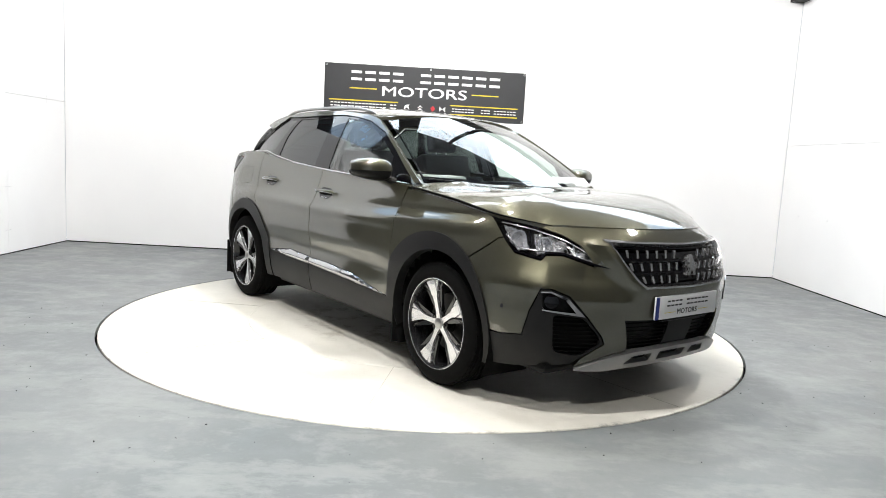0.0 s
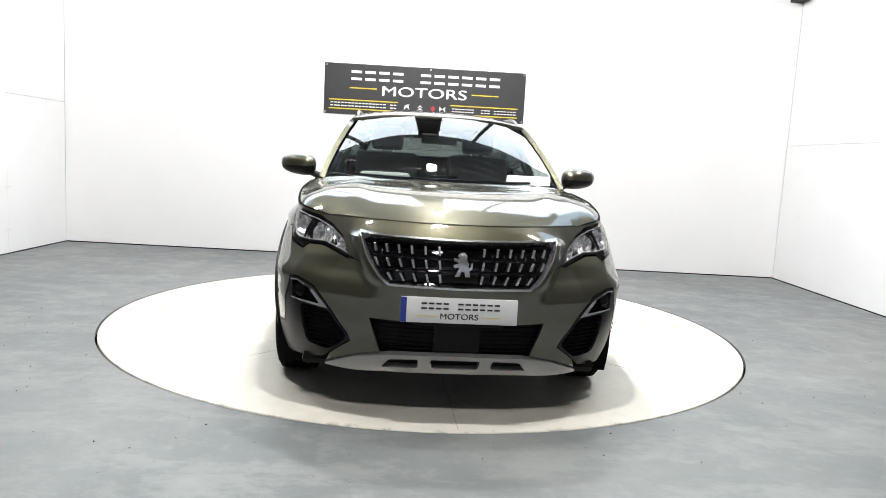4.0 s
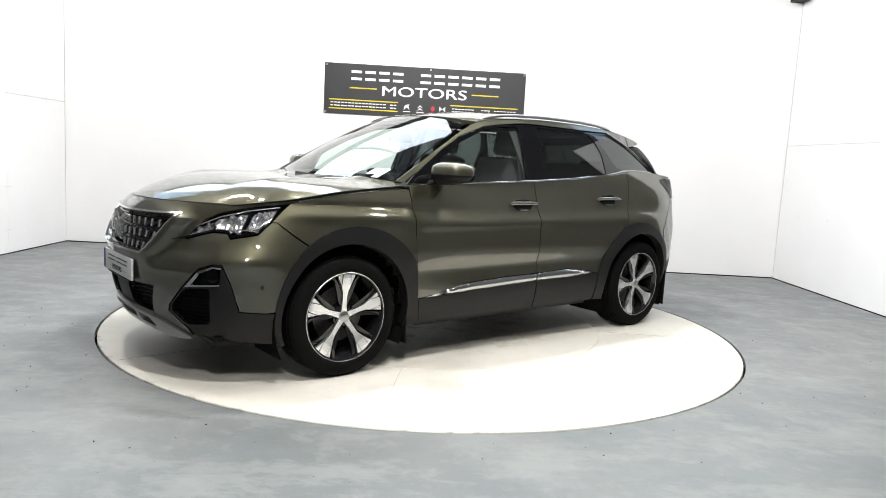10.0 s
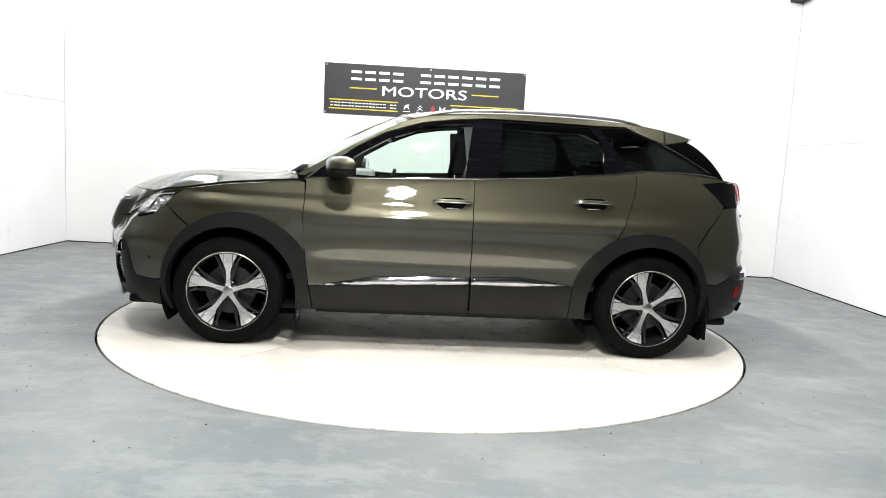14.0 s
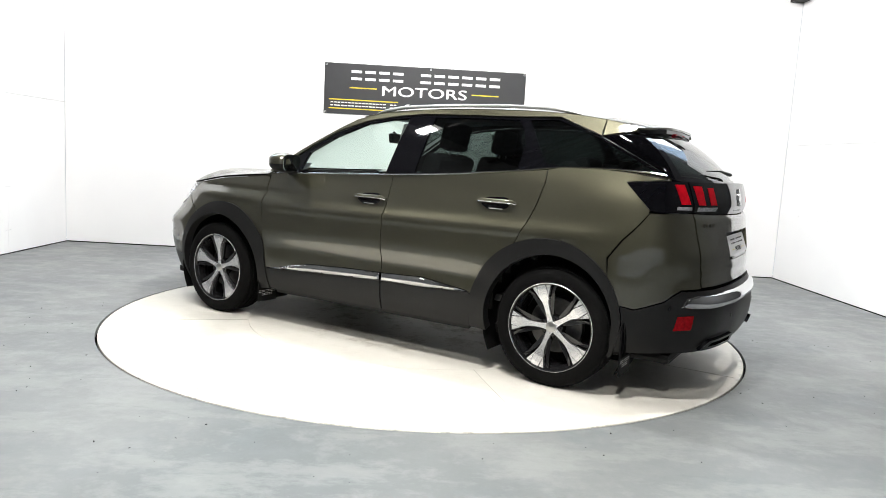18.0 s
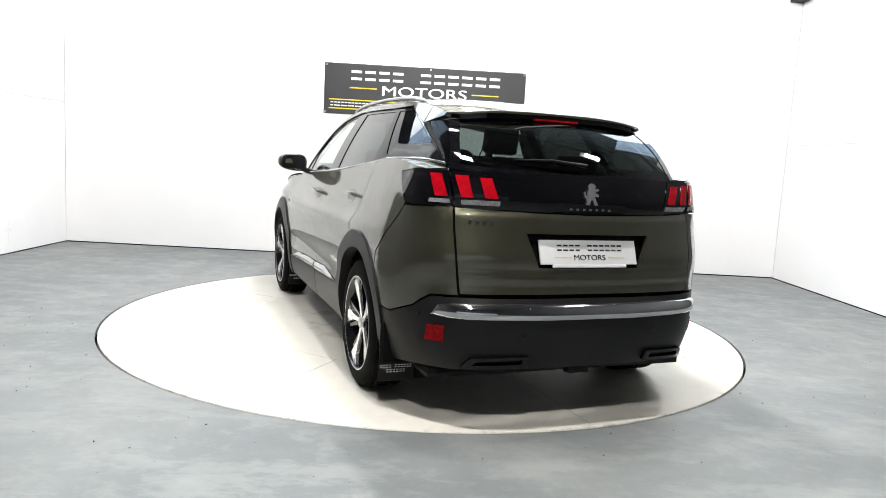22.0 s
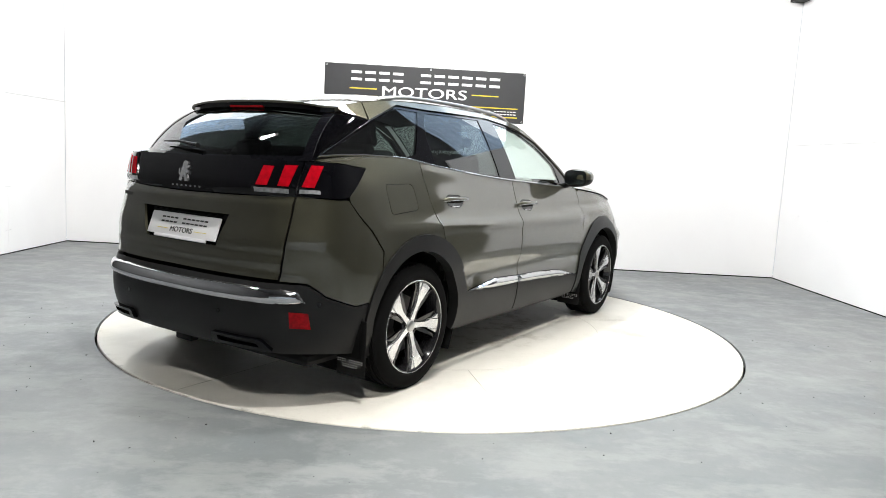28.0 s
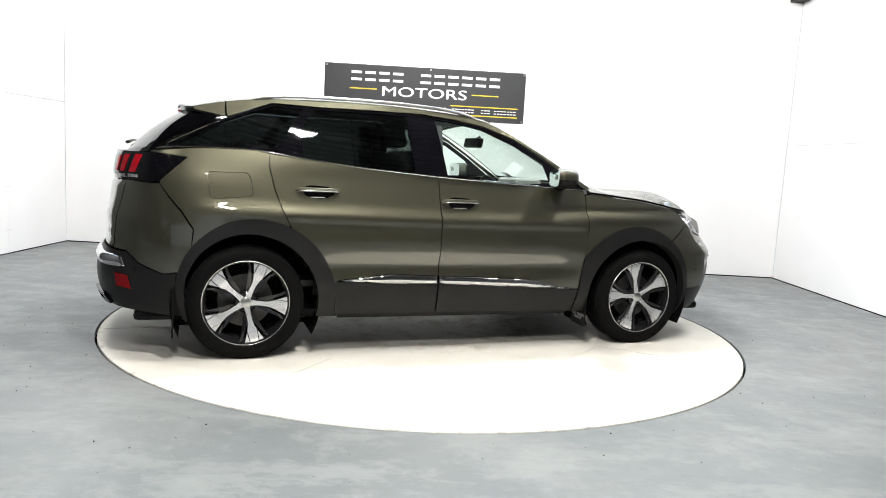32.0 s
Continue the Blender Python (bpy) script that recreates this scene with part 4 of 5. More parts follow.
    fd = [(0.884, 1.052), (0.39, 1.080), (-0.1705, 1.102), (-0.1635, 0.80), (-0.1665, 0.489), (0.10, 0.484), (0.44, 0.467), (0.79, 0.399), (0.842, 0.397), (0.868, 0.60), (0.885, 0.80), (0.883, 0.97)]
    fd_c = [(0.838, 0.391), (0.79, 0.391), (0.44, 0.411), (-0.165, 0.436), (-0.165, 0.250), (0.812, 0.245)]
    fd_t = [(0.79, 0.396), (0.60, 0.437), (0.44, 0.463), (0.10, 0.480), (-0.165, 0.485), (-0.165, 0.439), (0.44, 0.414)]
    rd = [(-0.1765, 1.103), (-0.45, 1.118), (-0.66, 1.132), (-0.87, 1.153), (-1.08, 1.175), (-1.203, 1.190), (-1.206, 1.12), (-1.180, 1.0), (-1.140, 0.885), (-1.092, 0.785)] + arc(*ARCH_R, 63, 13, 10) + [(-0.80, 0.466), (-0.48, 0.503), (-0.1735, 0.489), (-0.1700, 0.80)]
    rd_c = [(-0.177, 0.436), (-0.52, 0.441), (-0.826, 0.455), (-0.815, 0.250), (-0.177, 0.250)]
    rd_t = [(-0.177, 0.485), (-0.48, 0.499), (-0.80, 0.461), (-0.52, 0.444), (-0.177, 0.439)]
    for nm, pa, cl, tr, hx in (("front_door", fd, fd_c, fd_t, -0.035), ("rear_door", rd, rd_c, rd_t, -0.938)):
        hz = 0.946 if hx > -0.5 else 0.985
        doors = both(nm, lambda: panel_bm(pa, belt, 0.017), PAINT, CAR)
        for d, flip in zip(doors, (False, True)):
            f = mirrored if flip else (lambda b: b)
            part("door_cladding", f(panel_bm(cl, belt, 0.03, (), 0.02, -0.004)), CLAD, d, "dark grey plastic sill cladding")
            part("door_trim", f(panel_bm(tr, pillow(tr, belt, 0.014, 0.030), 0.011, (), 0.02, -0.004)), GREY_CHROME, d, "chrome blade over the sill")
            # handle: dark cup, painted grip with a bright underside
            cup = rounded([(hx + 0.105, hz - 0.006), (hx + 0.07, hz + 0.032), (hx - 0.055, hz + 0.038), (hx - 0.095, hz + 0.014), (hx - 0.065, hz - 0.030), (hx + 0.045, hz - 0.040)], 0.02)
            part("handle_cup", f(panel_bm(cup, belt, 0.015, (), 0.004, -0.0015)), BLACK_GLOSS, d)
            xs = np.linspace(hx + 0.125, hx - 0.125, 13)
            gp = belt(xs, np.full(13, hz) + 0.006, -0.030)
            end = belt(xs, np.full(13, hz) + 0.006, -0.004)
            s = np.clip(1 - ((xs - hx) / 0.125) ** 6, 0, 1)[:, None]
            gp = end + (gp - end) * s
            part("handle_grip", f(tube_bm(gp, [0.005] + [0.0135] * 11 + [0.005], 10, 0.95)), PAINT, d)
            part("handle_strip", f(tube_bm(gp + np.array([0, 0.0115, -0.006]), 0.0020, 6)), DASH_M, d)
            part("handle_glint", f(tube_bm(belt(xs[4:9], np.full(5, hz) - 0.030, -0.001), 0.004, 6)), DASH_M, d)
    quarter = [(-1.209, 1.191), (-1.27, 1.203), (-1.38, 1.207), (-1.56, 1.207), (-1.75, 1.200), (-1.95, 1.186), (-2.12, 1.173), (-2.0, 1.167), (-1.765, 1.152), (-1.862, 1.083), (-1.954, 1.016), (-1.945, 0.994), (-1.75, 0.855), (-1.655, 0.755)] + arc(ARCH_R[0], ARCH_R[1], ARCH_R[2], 138, 66, 10) + [(-1.097, 0.785), (-1.146, 0.885), (-1.186, 1.0), (-1.212, 1.12)]
    fuel = rounded([(-1.61, 1.078), (-1.325, 1.080), (-1.30, 0.945), (-1.57, 0.925)], 0.03, 4)
    part("rear_quarter", panel_bm(quarter, belt, 0.03), PAINT, CAR)
    part("rear_quarter", mirrored(panel_bm(quarter, belt, 0.03, [fuel])), PAINT, CAR)
    fuel_in = rounded([(-1.606, 1.075), (-1.329, 1.077), (-1.304, 0.948), (-1.568, 0.928)], 0.03, 4)
    part("fuel_door", mirrored(panel_bm(fuel_in, belt, 0.03)), PAINT, CAR, "rounded fuel filler door")
    corner = [(-1.960, 0.998), (-2.05, 0.998), (-2.287, 1.006), (-2.299, 0.80), (-2.316, 0.618), (-2.17, 0.613), (-2.10, 0.582), (-2.05, 0.553), (-1.85, 0.501), (-1.76, 0.512)] + arc(*ARCH_R, 160, 139, 5) + [(-1.665, 0.752), (-1.758, 0.848)]
    rb = part("rear_bumper", panel_bm(sym([(-2.95, 0.612), (-2.33, 0.608), (-2.17, 0.603), (-2.10, 0.573), (-2.05, 0.545), (-1.85, 0.494), (-1.762, 0.505), (-1.785, 0.40), (-1.78, 0.25), (-2.07, 0.262), (-2.28, 0.268), (-2.55, 0.285), (-2.95, 0.285)], False), rear_fn, 0.03, (), 0.03), CLAD, CAR, "dark grey plastic rear bumper")
    both("bumper_corner", lambda: panel_bm(corner, belt, 0.03), PAINT, rb, "bronze painted bumper corner")
    strip = [(-2.95, 0.584), (-2.57, 0.588), (-2.28, 0.582), (-2.205, 0.572), (-2.165, 0.522), (-2.25, 0.515), (-2.42, 0.518), (-2.95, 0.518)]
    part("bumper_strip", panel_bm(sym(strip, False), pillow(sym(strip, False), rear_fn, 0.016, 0.034), 0.0085, (), 0.02, -0.002), DARK_CHROME, rb, "bright chrome strip across the bumper")
    both("reflector", lambda: panel_bm([(-2.15, 0.472), (-2.245, 0.480), (-2.245, 0.404), (-2.142, 0.396)], belt, 0.03, (), 0.012, -0.004), DARK_RED, rb, "dark red square reflector")
    for u, z in ((-2.09, 0.515), (-2.62, 0.455)):
        both("parking_sensor", lambda: panel_bm(arc(u, z, 0.011, 0, 345, 12), belt, 0.02, (), 0.004, -0.0015), BLACK_GLOSS, rb)
    mouth = [(-2.395, 0.312), (-2.415, 0.333), (-2.625, 0.345), (-2.625, 0.322)]
    ends = both("exhaust_trim", lambda: panel_bm(rounded([(-2.335, 0.292), (-2.385, 0.346), (-2.655, 0.358), (-2.665, 0.308)], 0.012), belt, 0.02, [mouth], 0.035, -0.020), BLACK_GLOSS, rb, "gloss black exhaust trim")
    for o, f in zip(ends, (lambda b: b, mirrored)):
        part("exhaust_mouth", f(panel_bm(mouth, belt, 0.03, (), 0.0, 0.004)), GAP_M, o)
    part("valance", panel_bm(sym([(-2.95, 0.280), (-2.55, 0.280), (-2.2, 0.262), (-2.15, 0.225), (-2.95, 0.225)], False), rear_fn, 0.05, (), 0.03, 0.05), BLACK, rb)
    part("tow_eye_cover", box_bm(-2.10, -2.05, -0.06, 0.06, 0.235, 0.27, 0.01, 2), BLACK, rb)

    # sills
    both("sill", lambda: panel_bm([(0.80, 0.252), (-0.80, 0.257), (-0.79, 0.205), (0.80, 0.200)], belt, 0.06, (), 0.04, 0.03), BLACK, CAR)
    # wheel arch cladding
    af = arc(*ARCH_F, -17, 146, 26) + [(0.862, 0.56), (0.848, 0.40), (0.818, 0.245)] + [(0.925, 0.235)] + arc(1.325, 0.33, 0.405, 190, -18, 28)
    ar = [(-0.822, 0.252)] + arc(*ARCH_R, 10, 192, 28) + [(-1.76, 0.22)] + arc(-1.325, 0.33, 0.405, 196, -12, 28)
    both("front_arch", lambda: panel_bm(af, belt, 0.025, (), 0.06, -0.010), CLAD, CAR, "dark grey plastic wheel arch")
    both("rear_arch", lambda: panel_bm(ar, belt, 0.025, (), 0.06, -0.010), CLAD, CAR, "dark grey plastic wheel arch")
    for x in (1.3275, -1.3275):
        def liner(x=x):
            bm = bmesh.new()
            ring = arc(x, 0.33, 0.425, -28, 208, 24)
            rows = [[bm.verts.new((px, y, pz)) for px, pz in ring] for y in (0.55, 0.72, 0.87)]
            for a, b in zip(rows, rows[1:]):
                for i in range(len(ring) - 1):
                    bm.faces.new((a[i], a[i + 1], b[i + 1], b[i]))
            bm.faces.new(rows[0])
            return bm
        both("arch_liner", liner, GAP_M, CAR)

    # bonnet
    half = [tuple(p[:2]) for p in BON_EDGE] + [(0.945, 0.74), (1.02, 0.62), (1.08, 0.40), (1.105, 0.0)]
    full = half + [(x, -y) for x, y in half[::-1] if y > 1e-4]
    part("bonnet", panel_bm(full, bonnet_fn, 0.035, (), 0.02), PAINT, CAR)
    # dark gap under the bonnet's edge and the thin bright strip along the wing
    gap_u = np.linspace(2.16, 0.93, 30)
    gap_z = np.interp(gap_u, [0.92, 1.07, 1.38, 1.66, 1.74, 2.16, 2.24], [1.049, 1.037, 1.007, 0.966, 0.957, 0.920, 0.918])
    both("bonnet_gap", lambda: tube_bm(belt(gap_u, gap_z - 0.002, -0.0015), list(np.linspace(0.0022, 0.0060, 14)) + [0.0060] * 16, 6), GAP_M, CAR)
    strip_u = np.linspace(1.64, 1.10, 14)
    both("wing_strip", lambda: tube_bm(belt(strip_u, np.interp(strip_u, [0.92, 1.07, 1.38, 1.66], [1.049, 1.037, 1.007, 0.966]) - 0.0125, -0.002), 0.0030, 6), GREY_CHROME, CAR, "thin bright strip along the wing")
    part("scuttle", panel_bm([(1.10, 0.0), (1.075, 0.40), (1.015, 0.62), (0.94, 0.75), (0.86, 0.78), (0.80, 0.6), (0.80, -0.6), (0.86, -0.78), (0.94, -0.75), (1.015, -0.62), (1.075, -0.40)], lambda x, y, o=0.0: bonnet_fn(x, y, o + 0.03), 0.06, depth=0.0), BLACK, CAR, "black plastic scuttle under the wipers")


def mirrored_of(ob):
    bm = bmesh.new()
    bm.from_mesh(ob.data)
    m = mirrored(bm)
    bm.free()
    return m


def build_upper():
    # A-pillar and roof rail panel along the top of the doors
    top = [(0.90, 1.072), (0.80, 1.134), (0.60, 1.264), (0.40, 1.376), (0.17, 1.451), (-0.02, 1.480), (-0.25, 1.501), (-0.60, 1.499), (-0.92, 1.495), (-1.19, 1.499), (-1.445, 1.400)]
    edge = [(x, float(edge_z(x)) - 0.003) for x in (-1.452, -1.35, -1.22, -1.09, -0.68, -0.28, 0.10, 0.265, 0.40, 0.60, 0.80, 0.95)]
    both("roof_side", lambda: panel_bm(top + edge, glass_side, 0.03, (), 0.03), PAINT, CAR)
    roof = [(0.338, 0.0), (0.315, 0.30), (0.268, 0.548)]
    xs = np.linspace(0.22, -1.452, 19)
    ys = glass_side(xs, edge_z(xs))[:, 1] - 0.004
    roof += list(zip(xs, ys)) + [(-1.470, 0.40), (-1.480, 0.0)]
    full = roof + [(x, -y) for x, y in roof[::-1] if y > 1e-4]
    part("roof", panel_bm(full, roof_fn, 0.05, (), 0.02), PAINT, CAR)
    sx = np.linspace(-1.458, -1.632, 6)
    sy = glass_side(sx, edge_z(sx))[:, 1] - 0.003
    sp = [(-1.486, 0.0), (-1.476, 0.40)] + list(zip(sx, sy)) + [(-1.678, 0.50), (-1.716, 0.30), (-1.731, 0.0)]
    full = sp + [(x, -y) for x, y in sp[::-1] if y > 1e-4]
    spo = part("spoiler", panel_bm(full, roof_fn, 0.03, (), 0.010), PAINT, CAR)
    cheek = [(-1.457, 1.399), (-1.56, 1.419), (-1.628, 1.430)] + [(x, float(edge_z(x)) - 0.002) for x in (-1.632, -1.59, -1.53, -1.459)]
    both("spoiler_cheek", lambda: panel_bm(cheek, glass_side, 0.02, (), 0.03), PAINT, spo)
    low = [(-1.50, 0.0), (-1.49, 0.40), (-1.48, 0.53), (-1.622, 0.535), (-1.668, 0.49), (-1.708, 0.30), (-1.724, 0.0)]
    full = low + [(x, -y) for x, y in low[::-1] if y > 1e-4]
    part("spoiler_underside", panel_bm(full, lambda x, y, o=0.0: roof_fn(x, y, o + 0.010), 0.05, (), 0.026), BLACK_GLOSS, spo, "black underside of the spoiler")
    part("brake_lamp", moved(box_bm(-0.010, 0.010, -0.125, 0.125, -0.005, 0.005, 0.002, 1), pose(-1.717, 0, 1.437)), DARK_RED, spo, "red high brake lamp")
    # roof rails
    xs = np.linspace(0.14, -1.30, 25)
    base = roof_fn(xs, hermite(GX, G_TOP, xs) - 0.030)
    lift = 0.019 * np.clip(np.minimum((0.14 - xs) / 0.22, (xs + 1.30) / 0.20), 0, 1) ** 0.6
    pts = base + np.stack([0 * xs, 0 * xs, lift - 0.001], axis=1)
    both("roof_rail", lambda: tube_bm(pts, [0.006] + [0.0125] * 23 + [0.006], 10, 0.9), SATIN, CAR, "satin silver roof rail")
    # side windows: one glossy black frame behind, the panes in it
    fw = [(0.640, 1.098), (0.60, 1.222), (0.40, 1.337), (0.17, 1.430), (-0.02, 1.463), (-0.160, 1.475), (-0.108, 1.113), (0.10, 1.103), (0.39, 1.090)]
    rw = [(-0.325, 1.130), (-0.352, 1.482), (-0.60, 1.481), (-0.935, 1.477), (-0.985, 1.420), (-1.022, 1.330), (-1.012, 1.185), (-0.87, 1.168), (-0.66, 1.147)]
    qw = [(-1.005, 1.477), (-1.18, 1.481), (-1.30, 1.438), (-1.433, 1.386), (-1.60, 1.304), (-1.770, 1.214), (-1.56, 1.220), (-1.27, 1.215), (-1.165, 1.236)]
    frame_o = [(0.872, 1.066), (0.80, 1.127), (0.60, 1.256), (0.40, 1.368), (0.17, 1.444), (-0.02, 1.476), (-0.25, 1.493), (-0.60, 1.491), (-0.92, 1.487), (-1.185, 1.491), (-1.433, 1.396), (-1.55, 1.342), (-1.65, 1.290), (-1.75, 1.235), (-1.835, 1.192), (-1.70, 1.204), (-1.53, 1.212), (-1.27, 1.206), (-1.08, 1.183), (-0.87, 1.160), (-0.66, 1.140), (-0.45, 1.124), (-0.20, 1.110), (0.39, 1.084)]
    both("window_frame", lambda: panel_bm(frame_o, glass_side, 0.03, [fw, rw, qw], 0.02, 0.008), BLACK_GLOSS, CAR, "gloss black window frame and pillars")
    def pane(nm, poly, m, label):
        for o in both(nm, lambda: panel_bm(poly, glass_side, 0.028, (), 0.0, 0.012), m, CAR, label):
            o.visible_shadow = False
    pane("front_side_window", fw, CLEAR, "clear side window")
    pane("rear_side_window", rw, PRIVACY, "dark privacy side window")
    pane("quarter_window", qw, PRIVACY, "dark privacy quarter window")
    # chrome line under the windows
    line = [(0.86, 1.055), (0.39, 1.077), (0.10, 1.089), (-0.20, 1.103), (-0.45, 1.119), (-0.66, 1.134), (-0.87, 1.155), (-1.08, 1.177), (-1.20, 1.195), (-1.27, 1.203), (-1.40, 1.208), (-1.56, 1.209), (-1.72, 1.202), (-1.83, 1.190)]
    pts = []
    for x, z in line:
        p = glass_side(x, z + 0.004, -0.004)[0]
        pts.append(p)
    pts = [Vector(p) for p in pts]
    both("window_trim", lambda: tube_bm(pts, 0.0048, 8, 1.2), DARK_CHROME, CAR, "chrome strip under the side windows")
    # ledge that joins the glass to the doors
    us = np.linspace(0.90, -2.12, 46)
    zl = np.interp(-us, [-0.9, -0.39, 0.20, 0.45, 0.66, 0.87, 1.08, 1.20, 1.27, 1.40, 1.56, 1.75, 1.95, 2.12], [1.050, 1.074, 1.100, 1.115, 1.130, 1.151, 1.173, 1.189, 1.200, 1.205, 1.205, 1.198, 1.184, 1.171])
    def ledge():
        bm = bmesh.new()
        a = belt(us, zl, 0.003)
        b = glass_side(a[:, 0], zl + 0.010, 0.012)
        ra, rb2 = [bm.verts.new(p) for p in a], [bm.verts.new(p) for p in b]
        for i in range(len(us) - 1):
            bm.faces.new((ra[i], ra[i + 1], rb2[i + 1], rb2[i]))
        return bm
    both("window_ledge", ledge, PAINT, CAR)
    # windscreen
    ws = [(-1.0, 0.0), (1.0, 0.0), (1.0, 0.5), (0.995, 0.99), (0.0, 0.995), (-0.995, 0.99), (-1.0, 0.5)]
    w = part("windscreen", panel_bm(ws, screen_fn, 0.035, (), 0.0), SCREEN, CAR, "large clear windscreen")
    w.visible_shadow = False
    ws_in = [(-0.98, 0.085), (0.98, 0.085), (0.985, 0.5), (0.975, 0.955), (0.0, 0.96), (-0.975, 0.955), (-0.985, 0.5)]
    part("windscreen_border", panel_bm(ws, screen_fn, 0.05, [ws_in], 0.0, 0.006), BLACK_GLOSS, w)
    # rear window
    tw = [(-0.93, 0.05), (0.93, 0.05), (0.93, 0.5), (0.90, 0.97), (0.0, 0.97), (-0.90, 0.97), (-0.93, 0.5)]
    sur = [(-1.0, -0.03), (1.0, -0.03), (1.0, 0.5), (1.0, 1.0), (0.0, 1.0), (-1.0, 1.0), (-1.0, 0.5)]
    g = part("rear_window", panel_bm(tw, tail_fn, 0.04, (), 0.0, 0.003), REAR_GLASS, CAR, "dark tinted rear window")
    g.visible_shadow = False
    part("rear_window_surround", panel_bm(sur, tail_fn, 0.05, [tw], 0.02), BLACK_GLOSS, g)
    # gloss black pillar between the quarter window and the rear window
    gx, gz = np.array([-1.437, -1.55, -1.65, -1.75, -1.832]), np.array([1.398, 1.342, 1.290, 1.235, 1.193])
    def pillar():
        bm = bmesh.new()
        ga, tb = glass_side(gx, gz, 0.006), tail_fn(np.full(5, 1.0), np.array([1.0, 0.72, 0.47, 0.22, -0.02]), 0.002)
        rows = [[bm.verts.new(a + (b - a) * k / 4 + np.array([0, 0.012 * k * (4 - k) / 4, 0])) for a, b in zip(ga, tb)] for k in range(5)]
        for a, b in zip(rows, rows[1:]):
            for i in range(4):
                bm.faces.new((a[i], a[i + 1], b[i + 1], b[i]))
        bmesh.ops.solidify(bm, geom=bm.faces[:], thickness=0.01)
        return bm
    both("rear_pillar", pillar, BLACK_GLOSS, CAR, "gloss black rear pillar")
    qx = np.linspace(-1.195, -1.830, 16)
    ql = glass_side(qx, np.interp(-qx, [1.195, 1.440, 1.65, 1.83], [1.495, 1.398, 1.292, 1.194]), -0.001)
    both("quarter_trim", lambda: tube_bm(ql, 0.0017, 6), DARK_CHROME, CAR, "thin chrome line behind the quarter window")
    # wiper
    m0, m1 = tail_fn(0.0, 0.10, -0.03)[0], tail_fn(0.56, 0.15, -0.020)[0]
    part("rear_wiper", tube_bm([m0, (m0 + m1) / 2 + np.array([-0.01, 0, 0.01]), m1], [0.015, 0.008, 0.004], 8, 0.7), BLACK, g)
    for s in (-1, 1):
        a, b = screen_fn(-0.08 + 0.35 * s, 0.005, -0.010)[0], screen_fn(-0.62 + 0.35 * s, 0.035, -0.008)[0]
        part("wiper", tube_bm([a, b], [0.008, 0.005], 8, 0.6), BLACK, w)
    # black tailgate band with lamps
    tg = part("tailgate", panel_bm(sym([(-2.95, 0.990), (-2.58, 0.996), (-2.299, 1.004), (-2.309, 0.80), (-2.329, 0.624), (-2.67, 0.628), (-2.95, 0.629)], False), rear_fn, 0.013, [sym([(-2.95, 0.902), (-2.64, 0.902), (-2.70, 0.748), (-2.95, 0.746)], False)]), PAINT, CAR)
    part("plate_recess", panel_bm(sym([(-2.95, 0.905), (-2.63, 0.905), (-2.695, 0.745), (-2.95, 0.743)], False), rear_fn, 0.05, depth=0.0, off=0.055), BLACK, tg)
    part("tailgate_band", panel_bm(sym([(-2.95, 1.172), (-2.260, 1.167), (-2.299, 1.010), (-2.58, 1.002), (-2.95, 0.996)], False), rear_fn, 0.03, (), 0.02), BLACK_GLOSS, tg, "gloss black band between the rear lamps")
    def lamp(nm, poly, claws, strips):
        ls = both(nm, lambda: panel_bm(poly, belt, 0.025, (), 0.02, -0.004), BLACK_GLOSS, CAR, "gloss black rear lamp with red claw lights")
        for o, f in zip(ls, (lambda b: b, mirrored)):
            for c in claws:
                part("claw_light", f(panel_bm(c, belt, 0.03, (), 0.012, -0.008)), RED, o, "red claw light")
            for c in strips:
                part("reversing_light", f(panel_bm(c, belt, 0.03, (), 0.012, -0.007)), REVERSE_M, o)
    lamp("rear_lamp", [(-1.775, 1.147), (-2.0, 1.160), (-2.15, 1.166), (-2.250, 1.166), (-2.289, 1.012), (-2.05, 1.004), (-1.965, 1.012), (-1.868, 1.079)], [[(-2.165, 1.150), (-2.225, 1.151), (-2.262, 1.051), (-2.200, 1.050)]], [[(-2.17, 1.039), (-2.270, 1.041), (-2.276, 1.024), (-2.165, 1.022)]])
    lamp("tailgate_lamp", [(-2.262, 1.163), (-2.48, 1.162), (-2.54, 1.014), (-2.300, 1.014)], [[(-2.285, 1.147), (-2.350, 1.146), (-2.384, 1.050), (-2.325, 1.050)], [(-2.405, 1.140), (-2.462, 1.140), (-2.504, 1.051), (-2.440, 1.051)]], [[(-2.325, 1.040), (-2.512, 1.041), (-2.518, 1.021), (-2.33, 1.019)]])
    part("badge", panel_bm([(0.72 * a, 1.088 + 0.78 * b) for a, b in CREST], rear_fn, 0.01, (), 0.02, -0.008), BRIGHT, tg, "plain chrome badge")
    for k in range(7):
        p = rear_fn(0.096 - 0.032 * k, 1.018, -0.002)[0]
        part("badge_bar", moved(box_bm(-0.003, 0.003, -0.007, 0.007, -0.005, 0.005), Matrix.Translation(p)), DASH_M, tg, smooth=False)
    for k in range(4):
        p = rear_fn(0.575 - 0.034 * k, 0.945, -0.002)[0]
        part("badge_bar", moved(box_bm(-0.003, 0.003, -0.011, 0.011, -0.009, 0.009, 0.002, 1), Matrix.Translation(p) @ pose(0, 0, 0, 0, 0, 14)), DISC_M, tg)


